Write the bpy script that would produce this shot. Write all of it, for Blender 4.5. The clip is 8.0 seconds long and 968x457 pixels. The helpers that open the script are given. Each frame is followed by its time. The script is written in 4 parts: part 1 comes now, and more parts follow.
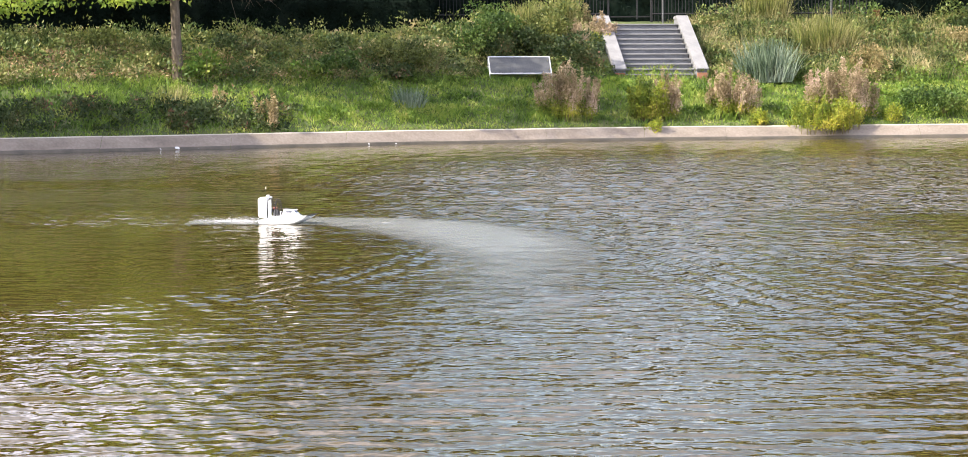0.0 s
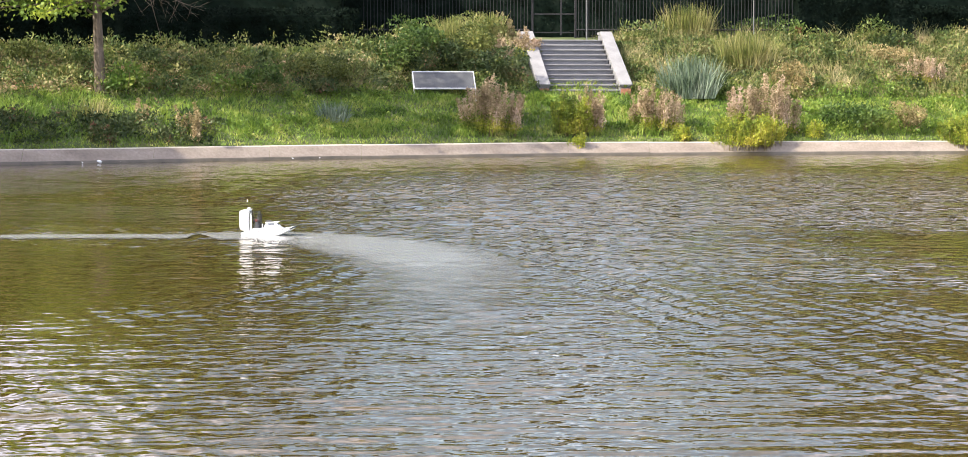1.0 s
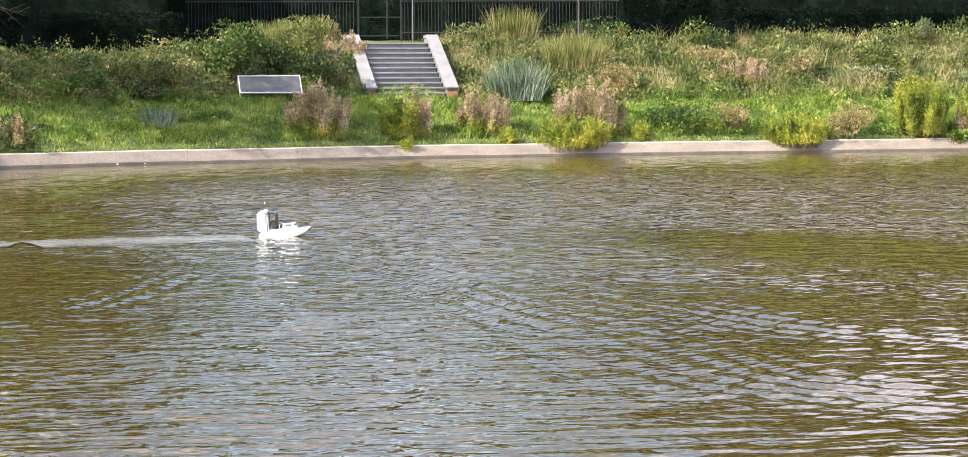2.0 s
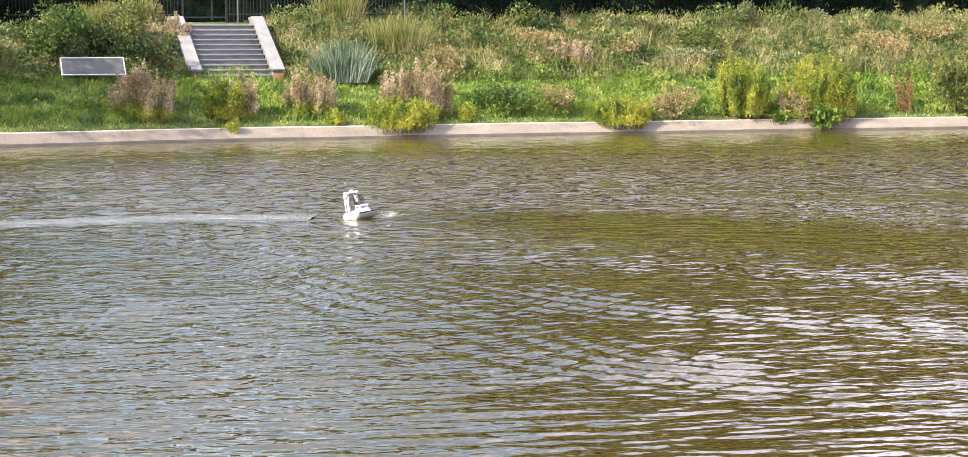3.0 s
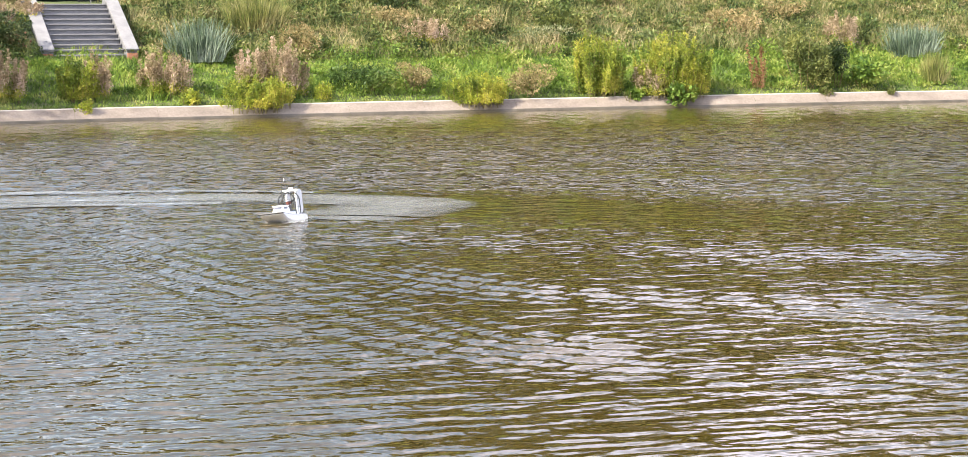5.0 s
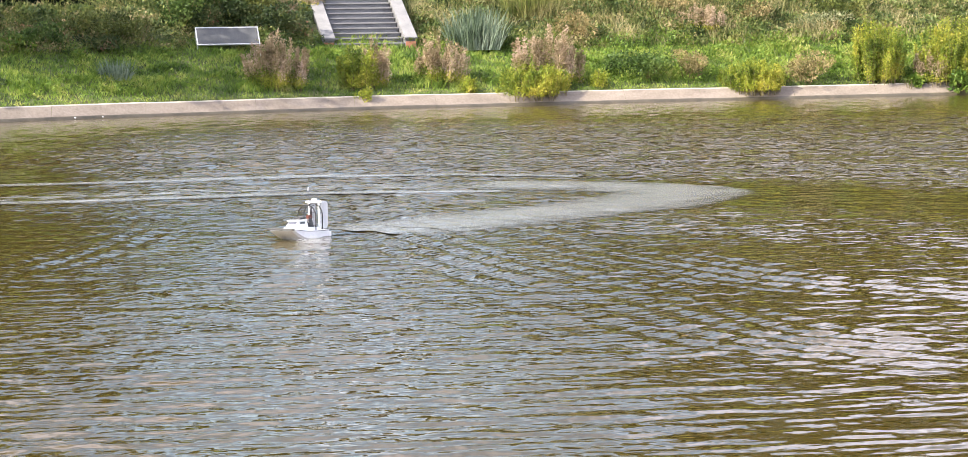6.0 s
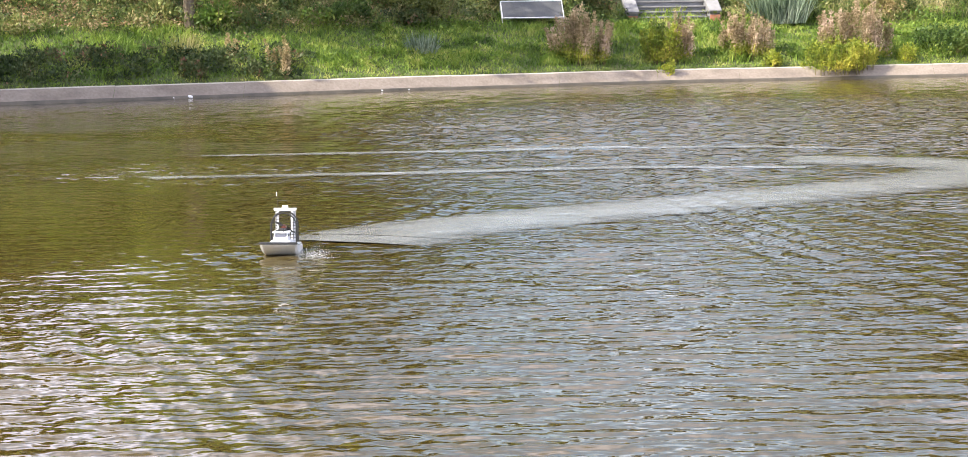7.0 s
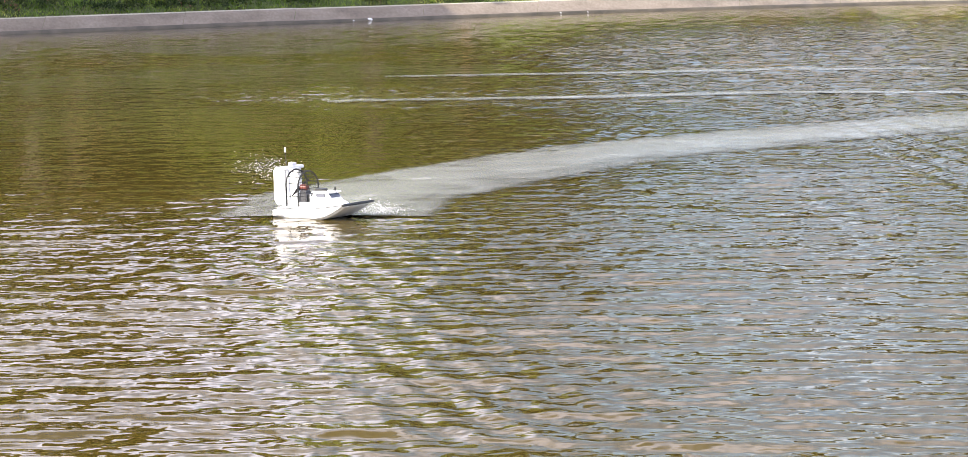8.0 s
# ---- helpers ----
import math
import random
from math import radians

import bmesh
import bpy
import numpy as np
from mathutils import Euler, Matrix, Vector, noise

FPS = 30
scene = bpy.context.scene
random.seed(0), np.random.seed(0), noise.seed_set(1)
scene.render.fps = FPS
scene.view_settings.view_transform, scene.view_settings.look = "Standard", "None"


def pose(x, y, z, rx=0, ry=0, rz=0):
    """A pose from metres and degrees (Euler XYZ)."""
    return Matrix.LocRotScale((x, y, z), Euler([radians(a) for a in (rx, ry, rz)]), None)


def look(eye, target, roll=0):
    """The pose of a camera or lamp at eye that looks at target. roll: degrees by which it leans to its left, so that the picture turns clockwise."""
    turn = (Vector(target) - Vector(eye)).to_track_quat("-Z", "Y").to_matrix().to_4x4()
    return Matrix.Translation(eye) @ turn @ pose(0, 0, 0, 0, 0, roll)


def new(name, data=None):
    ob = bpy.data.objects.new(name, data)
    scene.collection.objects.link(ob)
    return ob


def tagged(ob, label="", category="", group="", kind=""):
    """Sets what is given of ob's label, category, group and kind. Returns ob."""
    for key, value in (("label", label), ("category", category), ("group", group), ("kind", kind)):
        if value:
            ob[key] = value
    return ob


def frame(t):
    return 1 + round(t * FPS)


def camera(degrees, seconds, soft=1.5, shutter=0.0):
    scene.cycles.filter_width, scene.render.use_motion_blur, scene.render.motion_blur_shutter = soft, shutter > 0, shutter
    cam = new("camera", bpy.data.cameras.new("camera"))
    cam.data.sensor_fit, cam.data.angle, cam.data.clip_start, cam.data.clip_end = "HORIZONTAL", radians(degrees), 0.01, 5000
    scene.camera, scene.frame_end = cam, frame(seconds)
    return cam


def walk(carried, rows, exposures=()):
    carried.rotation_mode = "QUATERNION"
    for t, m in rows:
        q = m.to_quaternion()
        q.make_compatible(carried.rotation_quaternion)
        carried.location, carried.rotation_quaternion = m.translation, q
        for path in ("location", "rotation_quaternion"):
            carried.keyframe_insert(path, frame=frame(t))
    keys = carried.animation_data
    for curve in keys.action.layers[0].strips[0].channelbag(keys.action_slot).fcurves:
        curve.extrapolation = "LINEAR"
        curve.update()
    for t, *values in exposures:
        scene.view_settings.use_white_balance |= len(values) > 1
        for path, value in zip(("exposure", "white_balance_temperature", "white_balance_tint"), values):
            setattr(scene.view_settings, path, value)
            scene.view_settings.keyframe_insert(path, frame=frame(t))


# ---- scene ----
cam = camera(25.25, 8.0, soft=0.65)
EYE = 1.85
ROWS = [
    (0.0, -0.03, -3.81, 0.31), (0.5, 0.43, -3.61, 0.18), (1.0, -2.06, -3.42, 0.0), (1.2, -2.90, -3.41, 0.06),
    (2.3, -8.00, -3.40, 0.48), (2.5, -8.82, -3.60, 0.46), (3.0, -11.19, -3.87, 0.51), (3.5, -14.49, -4.03, 0.49),
    (4.0, -15.13, -4.15, 0.71), (4.2, -15.37, -4.22, 0.75), (5.3, -14.63, -4.55, 0.78), (5.5, -14.05, -4.59, 0.79),
    (6.0, -7.65, -4.70, 1.00), (6.5, -2.86, -4.98, 0.87), (7.0, 0.37, -5.26, 1.01), (7.5, 3.82, -6.39, 1.28),
    (8.0, 5.14, -7.21, 1.13),
]
walk(cam, [(t, pose(0, 0, EYE, 0, 0, yaw) @ pose(0, 0, 0, 90 + pitch, 0, 0) @ pose(0, 0, 0, 0, 0, -roll)) for t, yaw, pitch, roll in ROWS])

# ---- light ----
SUN_TO = Vector((-0.90, -0.42, 0.80)).normalized()
world = bpy.data.worlds.new("sky")
scene.world = world
world.use_nodes = True
wn = world.node_tree
sky = wn.nodes.new("ShaderNodeTexSky")
sky.sky_type, sky.sun_disc = "NISHITA", False
sky.sun_elevation = math.asin(SUN_TO.z)
sky.sun_rotation = math.atan2(SUN_TO.x, SUN_TO.y)
sky.dust_density = 1.6
wn.nodes["Background"].inputs[1].default_value = 0.13
cloud_at = wn.nodes.new("ShaderNodeTexCoord")
cloud = wn.nodes.new("ShaderNodeTexNoise")
cloud.inputs["Scale"].default_value, cloud.inputs["Detail"].default_value = 2.6, 6.0
shape = wn.nodes.new("ShaderNodeMapRange")
shape.inputs["From Min"].default_value, shape.inputs["From Max"].default_value, shape.inputs["To Max"].default_value = 0.46, 0.62, 0.9
white = wn.nodes.new("ShaderNodeMixRGB")
white.inputs[2].default_value = (11.6, 11.0, 13.0, 1)
wn.links.new(cloud_at.outputs["Generated"], cloud.inputs[0])
wn.links.new(cloud.outputs[0], shape.inputs[0])
wn.links.new(shape.outputs[0], white.inputs[0])
wn.links.new(sky.outputs[0], white.inputs[1])
wn.links.new(white.outputs[0], wn.nodes["Background"].inputs[0])
sun = new("sun", bpy.data.lights.new("sun", "SUN"))
sun.data.energy, sun.data.angle, sun.data.color = 5.0, radians(0.6), (1.0, 0.92, 0.79)
sun.matrix_world = look((0, 0, 60), Vector((0, 0, 60)) - SUN_TO)
scene.view_settings.exposure = 1.40


# ---- materials ----
def material(name):
    m = bpy.data.materials.new(name)
    m.use_nodes = True
    return m, m.node_tree.nodes, m.node_tree.links, m.node_tree.nodes["Principled BSDF"]


def ramp(nodes, stops):
    r = nodes.new("ShaderNodeValToRGB")
    el = r.color_ramp.elements
    while len(el) < len(stops):
        el.new(0.5)
    for e, (p, c) in zip(el, stops):
        e.position, e.color = p, (*c, 1)
    return r


def noise_node(nodes, links, scale, detail=4.0, coord="Object", stretch=None, rough=0.55):
    tc = nodes.new("ShaderNodeTexCoord")
    n = nodes.new("ShaderNodeTexNoise")
    n.inputs["Scale"].default_value, n.inputs["Detail"].default_value = scale, detail
    n.inputs["Roughness"].default_value = rough
    if stretch:
        mp = nodes.new("ShaderNodeMapping")
        mp.inputs["Scale"].default_value = stretch
        links.new(tc.outputs[coord], mp.inputs[0])
        links.new(mp.outputs[0], n.inputs[0])
    else:
        links.new(tc.outputs[coord], n.inputs[0])
    return n


def surface(name, stops, scale, rough=0.8, metal=0.0, bump=0.3, dist=0.01, stretch=None, fine=None):
    """Two scales of noise: stains in the colour, grain in the relief."""
    m, nd, ln, p = material(name)
    a = noise_node(nd, ln, scale, 6, stretch=stretch)
    r = ramp(nd, stops)
    ln.new(a.outputs[0], r.inputs[0])
    b = noise_node(nd, ln, fine or scale * 14, 3)
    mx = nd.new("ShaderNodeMixRGB")
    mx.blend_type, mx.inputs[0].default_value = "OVERLAY", 0.35
    ln.new(r.outputs[0], mx.inputs[1])
    ln.new(b.outputs[0], mx.inputs[2])
    ln.new(mx.outputs[0], p.inputs["Base Color"])
    bp = nd.new("ShaderNodeBump")
    bp.inputs["Strength"].default_value, bp.inputs["Distance"].default_value = bump, dist
    ln.new(b.outputs[0], bp.inputs["Height"])
    ln.new(bp.outputs[0], p.inputs["Normal"])
    p.inputs["Roughness"].default_value, p.inputs["Metallic"].default_value = rough, metal
    return m


def foliage(name, stops, glow=0.25, rough=0.55, shine=0.3):
    """Leaves: the colour varies leaf by leaf and patch by patch; some light comes through."""
    m, nd, ln, p = material(name)
    g = nd.new("ShaderNodeNewGeometry")
    n = noise_node(nd, ln, 1.1, 3, coord="Object")
    mix = nd.new("ShaderNodeMath")
    mix.operation = "MULTIPLY_ADD"
    mix.inputs[1].default_value = 0.42
    sub = nd.new("ShaderNodeMath")
    sub.operation = "MULTIPLY_ADD"
    sub.inputs[1].default_value, sub.inputs[2].default_value = 2.4, -0.90
    ln.new(n.outputs[0], sub.inputs[0])
    ln.new(g.outputs["Random Per Island"], mix.inputs[0])
    ln.new(sub.outputs[0], mix.inputs[2])
    r = ramp(nd, stops)
    ln.new(mix.outputs[0], r.inputs[0])
    ln.new(r.outputs[0], p.inputs["Base Color"])
    p.inputs["Roughness"].default_value = rough
    p.inputs["Specular IOR Level"].default_value = shine
    t = nd.new("ShaderNodeBsdfTranslucent")
    ln.new(r.outputs[0], t.inputs[0])
    ms = nd.new("ShaderNodeMixShader")
    ms.inputs[0].default_value = glow
    ln.new(p.outputs[0], ms.inputs[1])
    ln.new(t.outputs[0], ms.inputs[2])
    ln.new(ms.outputs[0], nd["Material Output"].inputs[0])
    return m


def plain(name, color, rough=0.5, metal=0.0):
    return surface(name, [(0.3, [c * 0.85 for c in color]), (0.7, color)], 9.0, rough, metal, 0.05, 0.002)


M_SOIL = surface("soil", [(0.25, (0.035, 0.055, 0.012)), (0.55, (0.075, 0.095, 0.025)), (0.8, (0.13, 0.115, 0.05))], 0.9, 0.95, bump=0.6, dist=0.05)
M_CONCRETE = surface("kerb_concrete", [(0.25, (0.130, 0.104, 0.082)), (0.5, (0.195, 0.160, 0.128)), (0.8, (0.245, 0.206, 0.170))], 0.9, 0.85, bump=0.35, dist=0.01, stretch=(1, 1, 3))
M_COPING = surface("coping_concrete", [(0.3, (0.306, 0.279, 0.225)), (0.7, (0.432, 0.396, 0.324))], 1.2, 0.85, bump=0.3, dist=0.006)
M_WET = surface("wet_algae_band", [(0.3, (0.035, 0.03, 0.018)), (0.7, (0.09, 0.075, 0.05))], 2.0, 0.35, bump=0.4, dist=0.01)
M_STEP = surface("step_stone", [(0.3, (0.115, 0.117, 0.125)), (0.7, (0.175, 0.175, 0.182))], 2.4, 0.85, bump=0.25, dist=0.006)
M_CHEEK = surface("cheek_stone", [(0.3, (0.160, 0.157, 0.160)), (0.7, (0.225, 0.220, 0.218))], 2.6, 0.85, bump=0.25, dist=0.006)
M_BRICK = surface("red_brick", [(0.3, (0.26, 0.10, 0.06)), (0.7, (0.36, 0.16, 0.10))], 6.0, 0.9, bump=0.3, dist=0.005)
M_BARK = surface("bark", [(0.3, (0.053, 0.039, 0.026)), (0.55, (0.115, 0.089, 0.063)), (0.8, (0.178, 0.147, 0.115))], 2.5, 0.95, bump=0.9, dist=0.03, stretch=(3, 3, 0.6))
M_PANEL = surface("weathered_steel", [(0.3, (0.054, 0.056, 0.058)), (0.7, (0.090, 0.092, 0.094))], 1.8, 0.6, 0.2, bump=0.12, dist=0.004)
M_FRAME = plain("galvanised_frame", (0.55, 0.55, 0.55), 0.45, 0.5)
M_FENCE = plain("black_painted_iron", (0.010, 0.010, 0.012), 0.9, 0.0)
M_POST = plain("grey_pole", (0.120, 0.120, 0.124), 0.6)
M_STEM = surface("stems", [(0.3, (0.10, 0.08, 0.03)), (0.7, (0.20, 0.16, 0.07))], 4.0, 0.9)

M_GRASS = foliage("grass_blades", [(0.05, (0.045, 0.088, 0.013)), (0.45, (0.142, 0.225, 0.032)), (0.8, (0.255, 0.320, 0.058)), (1.0, (0.390, 0.385, 0.120))], 0.33)
M_WEED = foliage("bank_weeds", [(0.0, (0.022, 0.038, 0.011)), (0.3, (0.070, 0.104, 0.025)), (0.6, (0.165, 0.178, 0.055)), (0.85, (0.305, 0.252, 0.118)), (1.0, (0.420, 0.325, 0.190))], 0.18)
M_LITTER = foliage("dry_leaf_litter", [(0.0, (0.208, 0.117, 0.065)), (0.5, (0.390, 0.247, 0.143)), (1.0, (0.546, 0.390, 0.260))], 0.15, 0.9)
FOL = {
    "green": foliage("leaf_green", [(0.1, (0.025, 0.052, 0.011)), (0.5, (0.070, 0.121, 0.023)), (1.0, (0.150, 0.197, 0.041))]),
    "dark": foliage("leaf_dark", [(0.1, (0.018, 0.034, 0.010)), (0.5, (0.046, 0.072, 0.021)), (0.9, (0.098, 0.111, 0.039)), (1.0, (0.234, 0.117, 0.078))]),
    "olive": foliage("leaf_olive", [(0.1, (0.045, 0.062, 0.015)), (0.5, (0.115, 0.140, 0.032)), (1.0, (0.235, 0.235, 0.066))]),
    "yellow": foliage("leaf_yellow", [(0.05, (0.080, 0.120, 0.014)), (0.4, (0.215, 0.265, 0.026)), (0.8, (0.400, 0.385, 0.042)), (1.0, (0.500, 0.430, 0.080))], 0.3),
    "lime": foliage("leaf_lime", [(0.1, (0.050, 0.105, 0.018)), (0.5, (0.135, 0.215, 0.032)), (1.0, (0.270, 0.305, 0.060))], 0.3),
    "brown": foliage("leaf_brown", [(0.1, (0.102, 0.093, 0.034)), (0.5, (0.272, 0.221, 0.093)), (1.0, (0.476, 0.357, 0.187))]),
    "seed": foliage("seed_heads", [(0.1, (0.190, 0.150, 0.080)), (0.4, (0.350, 0.265, 0.165)), (0.7, (0.480, 0.370, 0.260)), (1.0, (0.540, 0.400, 0.350))], 0.3, 0.9),
    "rust": foliage("leaf_rust", [(0.1, (0.122, 0.056, 0.025)), (0.5, (0.245, 0.122, 0.059)), (1.0, (0.372, 0.243, 0.136))]),
    "pale": foliage("leaf_pale", [(0.1, (0.071, 0.102, 0.041)), (0.5, (0.184, 0.204, 0.092)), (1.0, (0.326, 0.316, 0.184))]),
    "golden": foliage("leaf_golden", [(0.0, (0.052, 0.088, 0.014)), (0.35, (0.165, 0.220, 0.026)), (0.7, (0.340, 0.360, 0.045)), (1.0, (0.500, 0.445, 0.080))], 0.35),
    "iris": foliage("leaf_iris", [(0.1, (0.050, 0.080, 0.045)), (0.5, (0.150, 0.200, 0.130)), (1.0, (0.310, 0.360, 0.270))], 0.15, 0.4),
    "straw": foliage("leaf_straw", [(0.1, (0.070, 0.098, 0.018)), (0.5, (0.200, 0.205, 0.058)), (1.0, (0.380, 0.325, 0.160))], 0.2),
    "dry": foliage("leaf_dry_grass", [(0.05, (0.075, 0.095, 0.026)), (0.45, (0.205, 0.200, 0.075)), (1.0, (0.420, 0.345, 0.190))], 0.2),
    "bramble": foliage("leaf_bramble", [(0.0, (0.020, 0.040, 0.010)), (0.4, (0.070, 0.110, 0.026)), (0.7, (0.165, 0.190, 0.050)), (1.0, (0.300, 0.270, 0.110))], 0.15),
    "stalk": foliage("leaf_stalk", [(0.1, (0.136, 0.119, 0.043)), (0.5, (0.306, 0.238, 0.119)), (1.0, (0.510, 0.391, 0.238))]),
    # near-black: the deep shade under the trees is put into this colour
    "hedge": foliage("leaf_hedge_shaded", [(0.1, (0.003, 0.005, 0.003)), (0.6, (0.006, 0.011, 0.008)), (1.0, (0.015, 0.022, 0.016))], 0.1, 1.0, 0.02),
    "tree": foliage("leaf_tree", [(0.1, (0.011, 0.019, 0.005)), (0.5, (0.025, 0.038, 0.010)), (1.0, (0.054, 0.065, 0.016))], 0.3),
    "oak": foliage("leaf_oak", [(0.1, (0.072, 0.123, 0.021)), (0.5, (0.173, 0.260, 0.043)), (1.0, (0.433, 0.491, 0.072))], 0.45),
}


# ---- the lie of the land ----
SHORE_X = [-60, -40, -26, -17.9, -9.2, -3.6, 1, 5.7, 12.5, 20, 26, 34, 50, 80]
SHORE_Y = [22, 38, 50, 56.3, 62.8, 66.4, 69.0, 71.0, 72.4, 73.4, 73.9, 74.2, 74.6, 75.0]
_kx = np.arange(-60, 80.1, 0.5)
_ky = np.interp(_kx, SHORE_X, SHORE_Y)
_ky = np.convolve(np.pad(_ky, 6, mode="edge"), np.ones(13) / 13, mode="valid")


def shore(x):
    return np.interp(x, _kx, _ky)


def ground_z(x, y):
    """Height of the land: pond bed, sloping lawn, steeper bank, level top; the near bank where the viewer stands."""
    s = np.asarray(y) - shore(x)
    far = np.interp(s, [-50, -0.3, 0.75, 3.2, 5.6, 9.6, 12, 40, 400], [-0.9, -0.9, 0.46, 1.3, 2.1, 4.0, 4.25, 4.3, 4.3])
    left = np.interp(x, [-5.5, 2.0], [0.62, 1.0])
    far = np.where(far > 2.1, 2.1 + (far - 2.1) * left, far)
    near = np.interp(y, [-400, 2.0, 3.0, 4.5], [0.33, 0.33, 0.3, -0.9])
    return np.maximum(far, near)


def build(name, verts, faces, mat=None, smooth=False):
    """A mesh from arrays: verts (n, 3) and quads or triangles (m, k)."""
    verts, faces = np.asarray(verts, np.float32), np.asarray(faces, np.int32)
    me = bpy.data.meshes.new(name)
    m, k = faces.shape
    me.vertices.add(len(verts))
    me.vertices.foreach_set("co", verts.ravel())
    me.loops.add(m * k)
    me.loops.foreach_set("vertex_index", faces.ravel())
    me.polygons.add(m)
    me.polygons.foreach_set("loop_start", np.arange(0, m * k, k, dtype=np.int32))
    if smooth:
        me.polygons.foreach_set("use_smooth", np.ones(m, bool))
    me.update(calc_edges=True)
    if mat:
        me.materials.append(mat)
    return me


def grid_faces(rows, cols):
    i = np.arange(rows * cols).reshape(rows, cols)
    return np.stack([i[:-1, :-1], i[:-1, 1:], i[1:, 1:], i[1:, :-1]], -1).reshape(-1, 4)


def part(name, bm, mat, parent=None, label=""):
    me = bpy.data.meshes.new(name)
    bm.to_mesh(me)
    bm.free()
    me.materials.append(mat)
    ob = new(name, me)
    ob.parent = parent
    if label:
        ob["label"] = label
    return ob


def part_me(name, me, parent=None, label=""):
    ob = new(name, me)
    ob.parent = parent
    if label:
        ob["label"] = label
    return ob


def box(sx, sy, sz, m=None, bevel=0.0):
    bm = bmesh.new()
    bmesh.ops.create_cube(bm, size=1, matrix=(m or Matrix()) @ Matrix.Diagonal((sx, sy, sz, 1)))
    if bevel:
        bmesh.ops.bevel(bm, geom=bm.edges[:], offset=bevel, segments=2, affect="EDGES", profile=0.5)
    return bm


def rod(bm, a, b, r0, r1=None, sides=8):
    """A tapered round bar from a to b."""
    a, b = Vector(a), Vector(b)
    d = b - a
    m = Matrix.Translation((a + b) / 2) @ d.to_track_quat("Z", "Y").to_matrix().to_4x4()
    bmesh.ops.create_cone(bm, cap_ends=True, segments=sides, radius1=r0, radius2=r0 if r1 is None else r1, depth=d.length, matrix=m)
    return bm


rng = np.random.default_rng(7)


def unit(v):
    return v / (np.linalg.norm(v, axis=-1, keepdims=True) + 1e-9)


def leaf_quads(P, axis, length, width):
    """Pointed leaves: one four-cornered face each, from P along axis."""
    n = len(P)
    side = unit(np.cross(axis, unit(rng.normal(size=(n, 3)))))
    length, width = np.broadcast_to(length, n)[:, None], np.broadcast_to(width, n)[:, None]
    mid = P + axis * length * 0.45 + rng.normal(size=(n, 3)) * length * 0.05
    V = np.stack([P, mid + side * width / 2, P + axis * length, mid - side * width / 2], 1).reshape(-1, 3)
    return V, np.arange(4 * n).reshape(n, 4)


def blade_quads(P, tip, width):
    """Narrow blades that bend over: two faces each, from P to tip."""
    n = len(P)
    side = unit(np.cross(tip - P, rng.normal(size=(n, 3)))) * (np.broadcast_to(width, n)[:, None] / 2)
    mid = P + (tip - P) * 0.5
    mid[:, 2] += 0.18 * np.linalg.norm((tip - P)[:, :2], axis=1) + 0.04 * (tip - P)[:, 2]
    V = np.stack([P - side, P + side, mid + side * 0.8, mid - side * 0.8, tip + side * 0.12, tip - side * 0.12], 1).reshape(-1, 3)
    i = np.arange(n)[:, None] * 6
    F = np.concatenate([i + np.array([0, 1, 2, 3]), i + np.array([3, 2, 4, 5])], 0)
    return V, F


# ---- ground ----
def make_ground():
    xs = np.concatenate([[-900, -400, -180, -100], np.arange(-70, 84, 0.7), [100, 180, 400, 900]])
    ss = np.concatenate([[-48, -30, -12, -4, -1], np.arange(-0.3, 12.5, 0.4), [15, 20, 30, 60, 150, 400, 1200]])
    X = np.repeat(xs[None], len(ss), 0)
    Y = shore(X) + ss[:, None]
    Z = ground_z(X, Y)
    bumpy = (ss[:, None] > 1.2) & (ss[:, None] < 60)
    Z = Z + bumpy * (0.015 * np.sin(X * 1.7 + Y) - 0.02 + rng.normal(size=X.shape) * 0.008)
    near_y = np.array([-1200, -200, -40, -8, 2.0, 3.0, 4.5, 8.0])
    Xn = np.repeat(xs[None], len(near_y), 0)
    Yn = np.repeat(near_y[:, None], len(xs), 1)
    Zn = ground_z(Xn, Yn)
    X, Y, Z = np.concatenate([Xn, X]), np.concatenate([Yn, Y]), np.concatenate([Zn, Z])
    V = np.stack([X, Y, Z], -1).reshape(-1, 3)
    me = build("ground", V, grid_faces(*X.shape), M_SOIL, True)
    return tagged(new("ground", me), "grassy sloping bank of earth round the pond", "ground", kind="structure")


make_ground()


# ---- water ----
def make_waves(count, lo, hi, spread, tilt, seed):
    r = np.random.default_rng(seed)
    lam = np.exp(r.uniform(np.log(lo), np.log(hi), count))
    ang = np.radians(90) + r.normal(0, spread, count)
    return lam, ang, r.uniform(0, 6.28, count), tilt * r.uniform(0.6, 1.3, count)


SWELL = make_waves(20, 0.20, 0.46, 0.15, 0.020, 9)
WAVES = make_waves(60, 0.065, 0.20, 0.20, 0.0225, 3)
CHOP = make_waves(30, 0.26, 0.75, 0.50, 0.030, 5)


def patch(x, y, seed):
    """A slow, smooth field between about -1 and 1: gusts and calms."""
    r = np.random.default_rng(seed)
    f = 0
    for _ in range(7):
        a, l = r.uniform(0, 6.28), r.uniform(5, 16)
        f = f + np.sin((x * np.cos(a) + y * np.sin(a)) * 6.283 / l + r.uniform(0, 6.28))
    return f / 3.2


